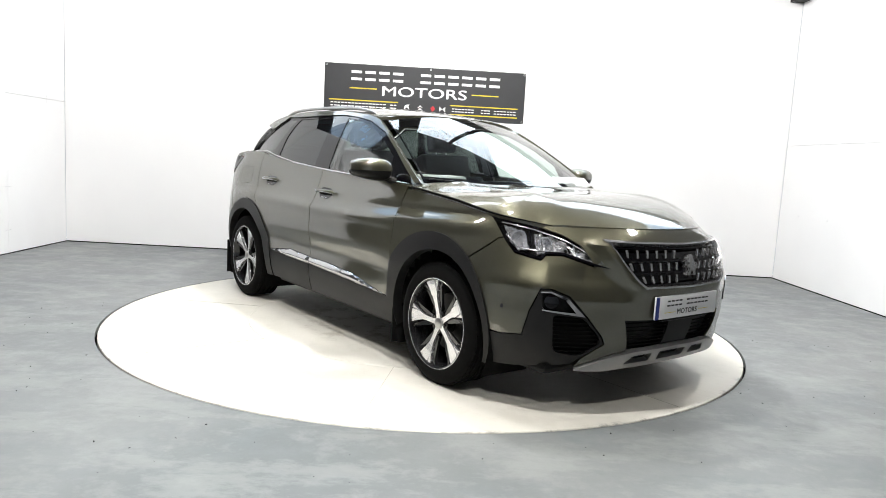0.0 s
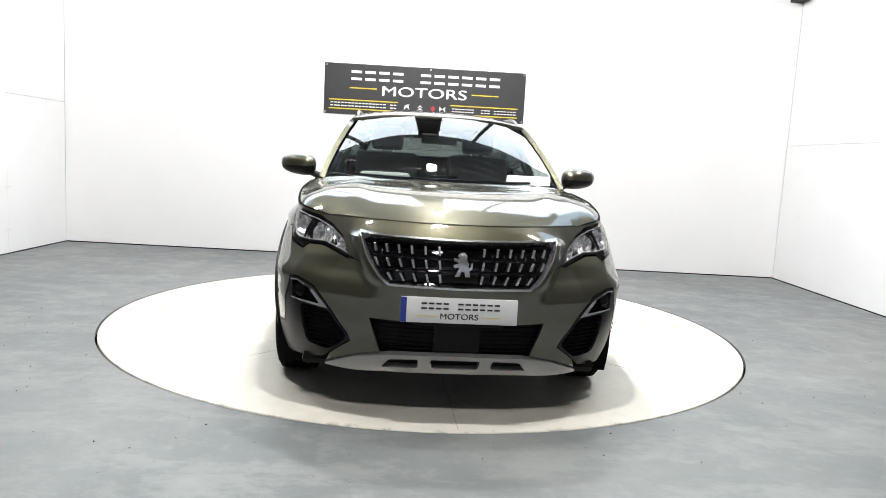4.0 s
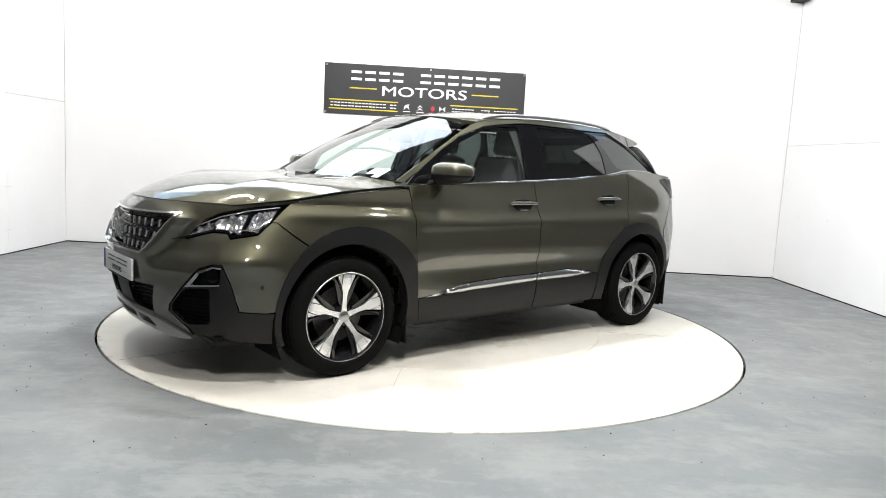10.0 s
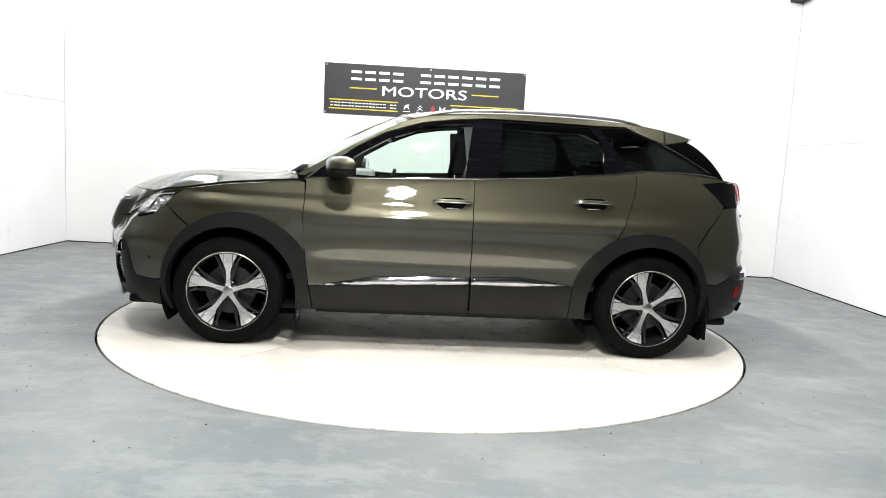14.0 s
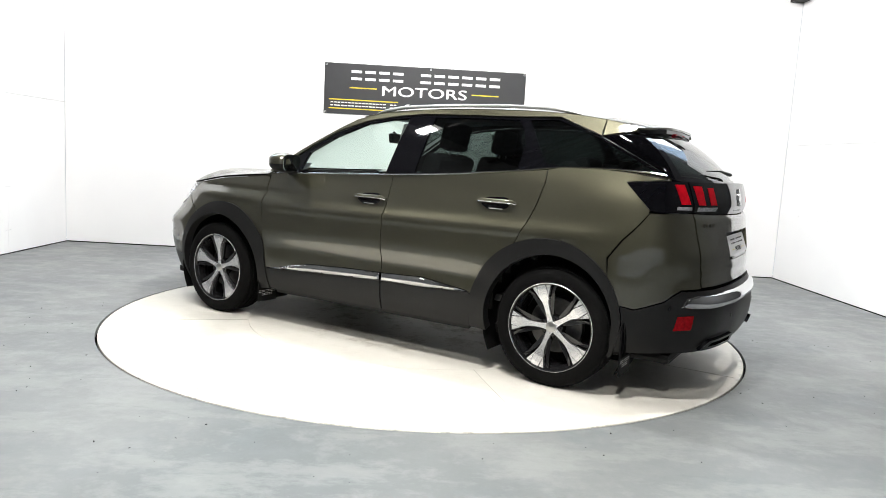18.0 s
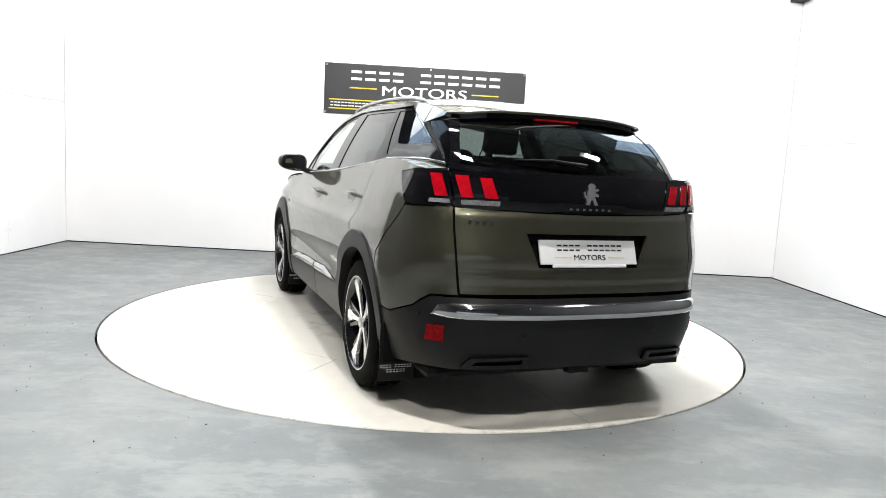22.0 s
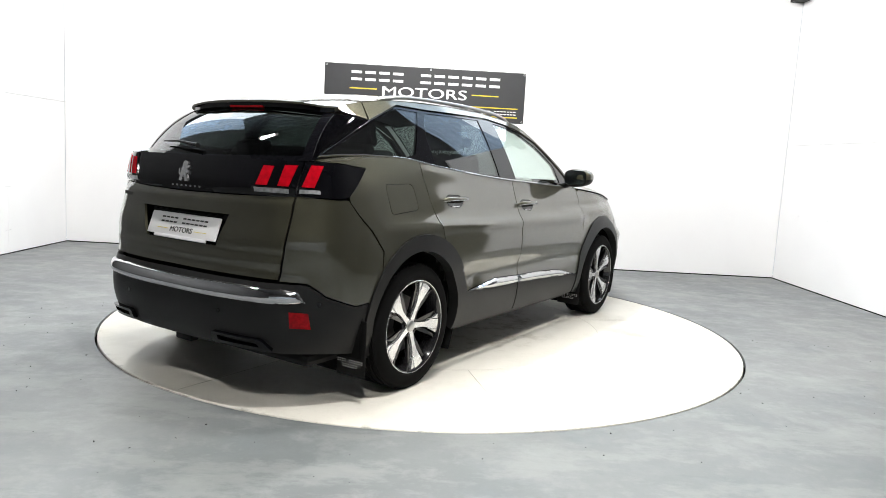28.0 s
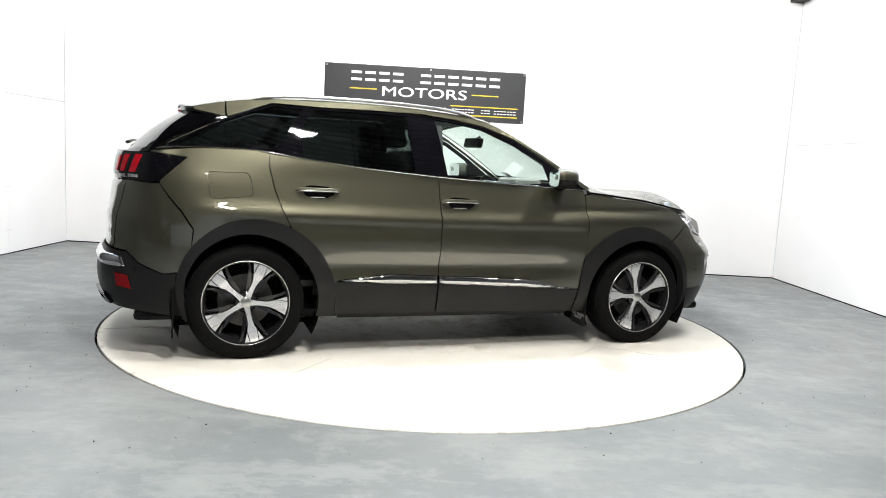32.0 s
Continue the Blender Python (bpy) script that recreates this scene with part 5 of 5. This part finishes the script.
def build_headlamps():
    hl = both("headlamp", lambda: panel_bm(HEADLAMP, belt, 0.025, (), 0.0, 0.060), DISC_M, CAR, "clear headlamp with a bright chrome interior")
    for o, f in zip(hl, (lambda b: b, mirrored)):
        le = part("lens", f(panel_bm(HEADLAMP, belt, 0.025, (), 0.03, 0.0)), LENS, o)
        le.visible_shadow = False
        aim = Vector((0.80, 0.58, 0.10)).to_track_quat("Z", "Y").to_matrix().to_4x4()
        # facetted reflectors
        for poly, fx in (([(1.770, 0.915), (1.95, 0.905), (1.985, 0.810), (1.90, 0.802), (1.825, 0.840)], 130), ([(2.03, 0.896), (2.15, 0.876), (2.25, 0.840), (2.19, 0.800), (2.05, 0.800)], 90), ([(2.27, 0.838), (2.35, 0.798), (2.42, 0.752), (2.36, 0.758), (2.24, 0.792)], 110)):
            part("reflector", f(panel_bm(poly, lambda u, z, off=0.0: belt(u, z, np.asarray(off) + 0.030 + 0.010 * np.sin(np.asarray(u) * fx) + 0.004 * np.sin(np.asarray(z) * 240)), 0.010, (), 0.02)), REFLECT, o, "facetted chrome reflector", sharp=12)
        for u, z, r in ((1.895, 0.858, 0.036), (2.10, 0.842, 0.032)):
            c = belt(u, z, 0.022)[0]
            bowl = lathe_bm([(0.0, -0.024), (r * 0.25, -0.020), (r * 0.5, -0.018), (r * 0.85, -0.004), (r, 0.006), (r * 1.10, 0.006), (r * 1.10, -0.02)], 24, "Z")
            part("reflector_bowl", f(moved(bowl, Matrix.Translation(c) @ aim)), REFLECT, o)
            bulb = lathe_bm([(0.0, 0.006), (0.006, 0.004), (0.008, -0.006), (0.008, -0.022)], 12, "Z")
            part("bulb", f(moved(bulb, Matrix.Translation(c) @ aim)), BRIGHT, o)
        # bright fins beside the inner reflector
        for k in range(4):
            uu = np.linspace(2.175 + 0.022 * k, 2.215 + 0.026 * k, 5)
            zz = np.linspace(0.868 - 0.012 * k, 0.806 - 0.005 * k, 5)
            part("fin", f(tube_bm(belt(uu, zz, 0.020), 0.0022, 6)), REFLECT, o)
        pts = belt(np.linspace(2.00, 1.99, 5), np.linspace(0.805, 0.90, 5), 0.016)
        part("divider", f(tube_bm(pts, 0.006, 6)), BLACK_GLOSS, o)
        us = np.linspace(2.44, 1.80, 16)
        pts = belt(us, np.interp(us, [1.80, 1.90, 2.09, 2.2, 2.44], [0.868, 0.810, 0.803, 0.802, 0.745]), 0.010)
        part("daylight_strip", f(tube_bm(pts, 0.0045, 6)), REFLECT, o)
        us = np.linspace(2.44, 1.76, 18)
        pts = belt(us, np.interp(us, [1.76, 1.88, 2.05, 2.21, 2.33, 2.44], [0.924, 0.917, 0.898, 0.862, 0.810, 0.747]), 0.010)
        part("upper_strip", f(tube_bm(pts, 0.0036, 6)), REFLECT, o)
        low = [(2.465, 0.735), (2.40, 0.740), (2.20, 0.787), (2.10, 0.787), (2.07, 0.763), (1.88, 0.788), (1.87, 0.796), (2.06, 0.774), (2.095, 0.797), (2.20, 0.797), (2.39, 0.752)]
        part("lamp_rim", f(panel_bm(low, belt, 0.02, (), 0.02, -0.003)), BLACK_GLOSS, o)


def build_mirrors():
    def shell(z_lo, z_hi, grow):
        bm = bmesh.new()
        bmesh.ops.create_uvsphere(bm, u_segments=28, v_segments=18, radius=1.0)
        for v in bm.verts:
            x, y, z = v.co
            r = 0.72
            sx, sy, sz = (math.copysign(abs(c) ** r, c) for c in (x, y, z))
            # flat face to the rear, tapering outwards
            taper = 1.0 - 0.24 * (sy * 0.5 + 0.5)
            px = 0.098 * sx * (1.0 if sx > 0 else 0.75)
            v.co = Vector((px - 0.03 * sy, 0.115 * sy, 0.076 * sz * taper + 0.006 * sy)) * grow
        geom = bm.verts[:] + bm.edges[:] + bm.faces[:]
        bmesh.ops.bisect_plane(bm, geom=geom, plane_co=(0, 0, z_lo), plane_no=(0, 0, -1), clear_outer=True)
        geom = bm.verts[:] + bm.edges[:] + bm.faces[:]
        bmesh.ops.bisect_plane(bm, geom=geom, plane_co=(0, 0, z_hi), plane_no=(0, 0, 1), clear_outer=True)
        return moved(bm, pose(0.655, 0.925, 1.137))
    caps = both("door_mirror", lambda: shell(-0.008, 1, 1.0), PAINT, CAR, "bronze door mirror with a black lower shell")
    for o, f in zip(caps, (lambda b: b, mirrored)):
        part("mirror_shell", f(shell(-1, 1, 0.975)), BLACK, o)
        part("mirror_arm", f(tube_bm([(0.70, 0.775, 1.065), (0.675, 0.83, 1.085), (0.65, 0.90, 1.105)], [0.045, 0.036, 0.04], 12, 0.55)), BLACK, o)
        face = lathe_bm([(0.0, 0.0), (0.9, 0.0), (1.0, 0.01)], 32, "Z")
        for v in face.verts:
            q = math.hypot(v.co.x, v.co.y)
            if q > 1e-4:
                v.co.xy = v.co.xy / ((abs(v.co.x / q) ** 4 + abs(v.co.y / q) ** 4) ** 0.25)
        part("mirror_glass", f(moved(face, pose(0.580, 0.928, 1.139, 0, -90, 8) @ Matrix.Diagonal((0.055, 0.092, 0.1, 1)))), CHROME, o, "mirror glass")


def build_wheels():
    pts = [(0.3335, 0.066), (0.324, 0.064), (0.324, 0.054), (0.335, 0.052), (0.335, 0.022), (0.325, 0.020), (0.325, 0.010), (0.335, 0.008), (0.335, -0.008), (0.325, -0.010), (0.325, -0.020), (0.335, -0.022), (0.335, -0.052), (0.324, -0.054), (0.324, -0.064), (0.3335, -0.066)]
    left = [(0.240, 0.096), (0.250, 0.109), (0.264, 0.1135), (0.290, 0.112), (0.313, 0.104), (0.326, 0.093), (0.332, 0.078)]
    right = [(r, -h) for r, h in left[::-1]]
    tread = bmesh.new()
    for k in range(72):
        a = 2 * math.pi * k / 72
        for sgn in (1, -1):
            m = Euler((0, -a, 0)).to_matrix().to_4x4() @ Matrix.Translation((0.3272, sgn * 0.078, 0)) @ pose(0, 0, 0, sgn * 10, 0, sgn * -22)
            bmesh.ops.create_cube(tread, size=1, matrix=m @ Matrix.Diagonal((0.006, 0.026, 0.023, 1)))
    tyre = join_bm(lathe_bm(left + pts + right, 96), tread)
    rim_prof = [(0.249, 0.098), (0.249, 0.106), (0.244, 0.109), (0.238, 0.106), (0.234, 0.096), (0.220, 0.060), (0.212, 0.0), (0.215, -0.09), (0.236, -0.10)]
    barrel = lathe_bm(rim_prof, 64)
    lip = lathe_bm([(0.2485, 0.1090), (0.2468, 0.1105), (0.2448, 0.1095), (0.2440, 0.1065), (0.2485, 0.1065), (0.2485, 0.1090)], 64)
    disc = lathe_bm([(0.0, 0.012), (0.155, 0.012), (0.155, 0.0), (0.16, -0.012), (0.0, -0.012)], 48)
    backing = lathe_bm([(0.0, -0.02), (0.205, -0.03), (0.207, -0.04), (0.0, -0.03)], 48)

    def spoke_bm(outline, y_of, thick):
        bm = bmesh.new()
        top = [bm.verts.new((x, y_of(math.hypot(x, z)), z)) for x, z in outline]
        bot = [bm.verts.new((x * 1.0, y_of(math.hypot(x, z)) - thick, z)) for x, z in outline]
        bm.faces.new(top)
        bm.faces.new(bot[::-1])
        n = len(top)
        for i in range(n):
            bm.faces.new((top[i], bot[i], bot[(i + 1) % n], top[(i + 1) % n]))
        bmesh.ops.triangulate(bm, faces=[f for f in bm.faces if len(f.verts) > 4])
        bmesh.ops.recalc_face_normals(bm, faces=bm.faces)
        return bm

    dish = lambda r: 0.080 + 0.020 * min(1, (r / 0.20)) ** 2
    half = [(0.020, 0.020), (0.034, 0.0165), (0.070, 0.0128), (0.115, 0.0135), (0.143, 0.0175), (0.158, 0.0255), (0.178, 0.0270), (0.215, 0.0245)]
    outline = half + [(0.2425, 0.0225), (0.2435, 0.0)] + [(0.2425, -0.0225)] + [(r, -w) for r, w in half[::-1]]
    flare = [(0.176, 0.0315), (0.215, 0.0295), (0.2415, 0.0272), (0.2360, 0.058), (0.222, 0.050), (0.200, 0.0405)]
    fork = [(0.062, 0.0165), (0.100, 0.0185), (0.140, 0.0270), (0.172, 0.0440), (0.200, 0.0560), (0.226, 0.078), (0.219, 0.089), (0.190, 0.0690), (0.160, 0.0520), (0.130, 0.0400), (0.095, 0.0300), (0.068, 0.0290)]
    hub = lathe_bm([(0.0, 0.076), (0.052, 0.076), (0.062, 0.068), (0.062, 0.0)], 40)
    cap = lathe_bm([(0.0, 0.0925), (0.023, 0.0915), (0.0295, 0.087), (0.031, 0.078)], 32)
    bolt = lathe_bm([(0.0, 0.083), (0.008, 0.083), (0.009, 0.074)], 8)
    valve = tube_bm([(0.19, 0.085, 0.015), (0.215, 0.100, 0.017)], 0.004, 6)

    def one(x, left_side, turn):
        w = new("wheel")
        w.parent = CAR
        tagged(w, "black and machined silver alloy wheel with black tyre")
        w.matrix_basis = pose(x, 0.790 if left_side else -0.790, 0.333, 0, 0, 0 if left_side else 180) @ pose(0, 0, 0, 0, turn, 0)
        return w

    first = one(1.3375, True, 0)
    t = part("tyre", tyre, TYRE, first, "black road tyre")
    r = part("rim", barrel, RIM_BLACK, first)
    part("rim_lip", lip, SILVER, r)
    part("backing", backing, GAP_M, r)
    part("brake_disc", disc, DISC_M, first)
    part("hub", hub, RIM_BLACK, first)
    part("centre_cap", cap, SATIN, first)
    part("valve", valve, BLACK, r)
    sp = [spoke_bm(outline, dish, 0.030), spoke_bm(fork, lambda rr: dish(rr) - 0.010, 0.022), spoke_bm([(a, -b) for a, b in fork], lambda rr: dish(rr) - 0.010, 0.022), spoke_bm(flare, lambda rr: dish(rr) - 0.002, 0.026), spoke_bm([(a, -b) for a, b in flare], lambda rr: dish(rr) - 0.002, 0.026)]
    meshes = []
    for b, mm in zip(sp, (SILVER, RIM_BLACK, RIM_BLACK, SILVER, SILVER)):
        me = bpy.data.meshes.new("spoke")
        b.to_mesh(me)
        b.free()
        me.materials.append(mm)
        meshes.append(me)
    bm_me = bpy.data.meshes.new("wheel_bolt")
    bolt.to_mesh(bm_me)
    bolt.free()
    bm_me.materials.append(RIM_BLACK)
    for k in range(5):
        for nm, me in zip(("spoke", "fork", "fork", "spoke_flare", "spoke_flare"), meshes):
            o = new(nm, me)
            o.parent = first
            o.matrix_basis = pose(0, 0, 0, 0, -90 + 72 * k, 0)
        o = new("wheel_bolt", bm_me)
        o.parent = first
        o.matrix_basis = pose(0, 0, 0, 0, -90 + 36 + 72 * k, 0) @ pose(0.046, 0.0, 0)
    for x, ls, turn in ((-1.3375, True, 17), (1.3375, False, 14), (-1.3375, False, -23)):
        m = pose(x, 0.790 if ls else -0.790, 0.333, 0, 0, 0 if ls else 180) @ pose(0, 0, 0, 0, turn, 0)
        copy_thing(first, m)


def build_interior():
    part("cabin_floor", box_bm(-1.85, 1.0, -0.74, 0.74, 0.40, 0.44), FABRIC, CAR, smooth=False)
    part("parcel_shelf", box_bm(-1.85, -1.15, -0.62, 0.62, 0.98, 1.01, 0.008, 1), FABRIC, CAR)
    # dashboard with a hooded instrument panel on the driver's side
    bm = bmesh.new()
    prof = [(1.02, 1.040), (0.80, 1.060), (0.62, 1.055), (0.50, 1.015), (0.46, 0.95), (0.50, 0.80), (0.62, 0.60), (0.95, 0.55)]
    rows = [[bm.verts.new((x - 0.05 * abs(y) ** 2, y, z - 0.02 * abs(y))) for x, z in prof] for y in np.linspace(-0.71, 0.71, 15)]
    for a, b in zip(rows, rows[1:]):
        for i in range(len(prof) - 1):
            bm.faces.new((a[i], b[i], b[i + 1], a[i + 1]))
    part("dashboard", bm, DASH, CAR, "dark moulded dashboard")
    part("instrument_hood", box_bm(0.50, 0.70, -0.53, -0.20, 1.03, 1.115, 0.03, 3), DASH, CAR)
    part("touch_screen", moved(box_bm(-0.01, 0.01, -0.11, 0.11, -0.07, 0.07, 0.006, 2), pose(0.48, 0.02, 1.04, 0, -18, 0)), BLACK_GLOSS, CAR)
    part("dashboard_card", moved(box_bm(-0.05, 0.05, -0.135, 0.135, -0.001, 0.001), pose(0.935, 0.535, 1.115, 0, 32, -14)), WHITE_P, CAR, "white paper card lying on the dashboard", smooth=False)
    pts = [(0.40 - 0.06 * math.sin(a), -0.37 + 0.175 * math.cos(a), 0.96 + 0.155 * math.sin(a)) for a in np.linspace(0, 2 * math.pi, 33)]
    part("steering_wheel", join_bm(tube_bm(pts, 0.015, 8), box_bm(0.38, 0.43, -0.45, -0.29, 0.90, 1.0, 0.02, 2), tube_bm([(0.40, -0.54, 0.95), (0.40, -0.20, 0.95)], 0.014, 6)), BLACK, CAR)
    m = screen_fn(-0.0, 0.86, 0.06)[0]
    part("interior_mirror", join_bm(moved(box_bm(-0.018, 0.018, -0.125, 0.125, -0.036, 0.036, 0.014, 3), pose(float(m[0]) - 0.05, 0, float(m[2]) - 0.05, 0, 10, 6)), tube_bm([tuple(m), (float(m[0]) - 0.04, 0, float(m[2]) - 0.03)], 0.01, 6)), BLACK, CAR, "dark rear-view mirror")
    part("headlining", panel_bm([(0.26, -0.50), (0.26, 0.50), (-1.45, 0.50), (-1.45, -0.50)], lambda x, y, o=0.0: roof_fn(x, y, o + 0.045), 0.12, depth=0.0), TRIM_G, CAR, "pale grey headlining")

    def seat(x, y, w, rake):
        s = new("seat")
        s.parent = CAR
        tagged(s, "dark fabric car seat")
        s.matrix_basis = pose(x, y, 0)
        part("cushion", box_bm(-0.10, 0.42, -w, w, 0.60, 0.74, 0.05, 3), FABRIC, s)
        part("backrest", moved(box_bm(-0.065, 0.065, -w, w, 0.0, 0.62, 0.05, 3), pose(-0.12, 0, 0.66, 0, -rake, 0)), FABRIC, s)
        return s

    def headrest(s, y, x, z, rake):
        part("headrest", moved(box_bm(-0.05, 0.05, -0.125, 0.125, -0.085, 0.10, 0.04, 3), pose(x, y, z, 0, -rake, 0)), FABRIC, s)
        for dy in (-0.05, 0.05):
            part("headrest_post", tube_bm([(x + 0.02, y + dy, z - 0.17), (x, y + dy, z - 0.05)], 0.006, 6), SATIN, s)
    for y in (-0.36, 0.36):
        headrest(seat(-0.02, y, 0.24, 18), 0, -0.33, 1.36, 12)
    b = seat(-0.92, 0.0, 0.62, 22)
    for y in (-0.40, 0.0, 0.40):
        headrest(b, y, -0.37, 1.175 if y else 1.135, 14)
    # pale door pillars and belts seen through the front windows
    both("pillar_trim", lambda: panel_bm([(-0.13, 1.12), (-0.10, 1.45), (-0.25, 1.46), (-0.26, 1.13)], glass_side, 0.08, depth=0.0, off=0.04), FABRIC, CAR)
    both("seat_belt", lambda: tube_bm([tuple(glass_side(-0.17, 1.40, 0.06)[0]), tuple(glass_side(-0.14, 1.2, 0.07)[0]), tuple(glass_side(-0.12, 1.06, 0.07)[0])], 0.02, 6, 0.3), BLACK, CAR)


def build_plates():
    def plate(nm, m):
        p = new(nm)
        p.parent = CAR
        p.matrix_basis = m
        tagged(p, "white dealer plate with black lettering and a blue band")
        part("plate", box_bm(-0.262, 0.262, -0.006, 0.006, -0.058, 0.058, 0.004, 2), WHITE_P, p)
        part("plate_word", moved(word_bm("MOTORS", 0.026, 0.17), pose(0.0, -0.0065, -0.026)), INK, p, smooth=False)
        part("plate_bars", moved(bars_bm(11, 0.36, 0.030, 0.001, 0.25, (4,)), pose(0.005, -0.0068, 0.020)), INK, p, smooth=False)["kind"] = "stuff"
        for s in (-1, 1):
            part("plate_rule", box_bm(s * 0.145 - 0.045, s * 0.145 + 0.045, -0.0072, -0.006, -0.0275, -0.0252), INK_Y, p, smooth=False)
        return p
    f = plate("front_plate", pose(2.268, 0, 0.547, 0, 0, 90))
    part("blue_band", box_bm(-0.2625, -0.236, -0.0072, -0.0055, -0.056, 0.056), BLUE, f, smooth=False)
    part("plate_holder", box_bm(-0.20, 0.20, 0.0, 0.012, -0.072, -0.050, 0.003, 1), BLACK, f)
    r = plate("rear_plate", pose(-2.104, 0, 0.819, -20, 0, -90))
    part("plate_holder", box_bm(-0.20, 0.20, -0.007, 0.004, -0.073, -0.056, 0.003, 1), WHITE_P, r)
    # mud flaps
    for x, y, z0, z1 in ((-1.735, 0.80, 0.135, 0.42), (0.915, 0.80, 0.13, 0.34)):
        for s in (1, -1):
            fl = new("mud_flap")
            fl.parent = CAR
            tagged(fl, "black rubber mud flap with a faint pale mark")
            fl.matrix_basis = pose(x, s * y, 0)
            part("flap", box_bm(-0.004, 0.004, -0.095, 0.085, z0, z1, 0.003, 1), BLACK, fl)
            part("flap_bars", moved(bars_bm(11, 0.165, 0.014, 0.001, 0.35, (4,)), pose(-0.0045, 0, z0 + 0.075, 0, 0, -90)), WHITE_P, fl, smooth=False)["kind"] = "stuff"
            part("flap_bars", moved(bars_bm(6, 0.10, 0.014, 0.001, 0.35), pose(-0.0045, 0, z0 + 0.052, 0, 0, -90)), WHITE_P, fl, smooth=False)["kind"] = "stuff"


build_body_panels()
build_upper()
build_headlamps()
build_mirrors()
build_wheels()
build_interior()
build_plates()


# ---- the banner ----
def build_banner():
    b = thing("banner", "dark grey vinyl banner with white lettering and yellow rules", "banner", at=pose(-0.145, WY - 0.004, 1.996))
    part("sheet", box_bm(-1.19, 1.19, -0.006, 0.0, -0.295, 0.295, 0.001, 1), BANNER_M, b, smooth=False)
    def put(nm, bm, x, z, m, y=-0.0065):
        o = part(nm, moved(bm, pose(x, y, z)), m, b, smooth=False)
        if nm == "address_bars":
            tagged(o, kind="stuff")
    for k in range(11):
        if k != 4:
            for z in (0.041, -0.041):
                put("title_bar", box_bm(-0.062, 0.062, -0.0006, 0.0006, -0.0155, 0.0155), 0.005 + (k - 5) * 0.1636, 0.163 + z, INK_W)
    put("title_word", word_bm("MOTORS", 0.112, 1.00), -0.005, -0.002, INK_W)
    for x, w, z in ((-0.73, 0.32, 0.016), (0.717, 0.32, 0.008), (-0.72, 0.82, -0.126), (-0.72, 0.82, -0.230), (0.713, 0.80, -0.126), (0.713, 0.80, -0.230)):
        put("rule", box_bm(-w / 2, w / 2, -0.0006, 0.0006, -0.0065, 0.0065), x, z, INK_Y)
    put("address_bars", bars_bm(19, 0.79, 0.048, 0.001, 0.24, (16,)), -0.72, -0.178, INK_W)
    put("address_bars", bars_bm(20, 0.77, 0.042, 0.001, 0.24, (7, 8, 12)), 0.713, -0.180, INK_W)
    emblem = [(-0.035, -0.03), (0.0, 0.0), (0.035, -0.03), (0.02, 0.01), (0.03, 0.035), (-0.01, 0.03), (-0.03, 0.012)]
    for x, m, kind in ((-0.205, INK_W, 0), (-0.047, INK_W, 1), (0.104, INK_R, 2), (0.217, INK_W, 3)):
        bm = bmesh.new()
        shapes = {0: [emblem], 1: [[(-0.04, -0.005), (0.0, 0.03), (0.04, -0.005), (0.0, 0.014)], [(-0.04, -0.035), (0.0, 0.0), (0.04, -0.035), (0.0, -0.016)]],
                  2: [[(-0.03, 0.0), (0.0, 0.035), (0.03, 0.0), (0.0, -0.035)]], 3: [[(-0.035, 0.03), (0.0, 0.0), (-0.035, -0.03)], [(0.035, 0.03), (0.035, -0.03), (0.0, 0.0)]]}[kind]
        for sh in shapes:
            vs = [bm.verts.new((px, 0, pz)) for px, pz in sh]
            bm.faces.new(vs)
        ex = bmesh.ops.extrude_face_region(bm, geom=bm.faces[:])
        bmesh.ops.translate(bm, verts=[g for g in ex["geom"] if isinstance(g, bmesh.types.BMVert)], vec=(0, -0.001, 0))
        bmesh.ops.recalc_face_normals(bm, faces=bm.faces)
        put("emblem", bm, x, -0.176, m)
        put("emblem_bar", box_bm(-0.045, 0.045, -0.0006, 0.0006, -0.005, 0.005), x, -0.226, m)
    for x in (-1.17, 0.06, 1.17):
        for z in (0.275, -0.275):
            part("eyelet", moved(lathe_bm([(0.006, -0.001), (0.012, -0.003), (0.013, 0.0)], 16), pose(x, -0.006, z)), SATIN, b)
    return b


build_banner()


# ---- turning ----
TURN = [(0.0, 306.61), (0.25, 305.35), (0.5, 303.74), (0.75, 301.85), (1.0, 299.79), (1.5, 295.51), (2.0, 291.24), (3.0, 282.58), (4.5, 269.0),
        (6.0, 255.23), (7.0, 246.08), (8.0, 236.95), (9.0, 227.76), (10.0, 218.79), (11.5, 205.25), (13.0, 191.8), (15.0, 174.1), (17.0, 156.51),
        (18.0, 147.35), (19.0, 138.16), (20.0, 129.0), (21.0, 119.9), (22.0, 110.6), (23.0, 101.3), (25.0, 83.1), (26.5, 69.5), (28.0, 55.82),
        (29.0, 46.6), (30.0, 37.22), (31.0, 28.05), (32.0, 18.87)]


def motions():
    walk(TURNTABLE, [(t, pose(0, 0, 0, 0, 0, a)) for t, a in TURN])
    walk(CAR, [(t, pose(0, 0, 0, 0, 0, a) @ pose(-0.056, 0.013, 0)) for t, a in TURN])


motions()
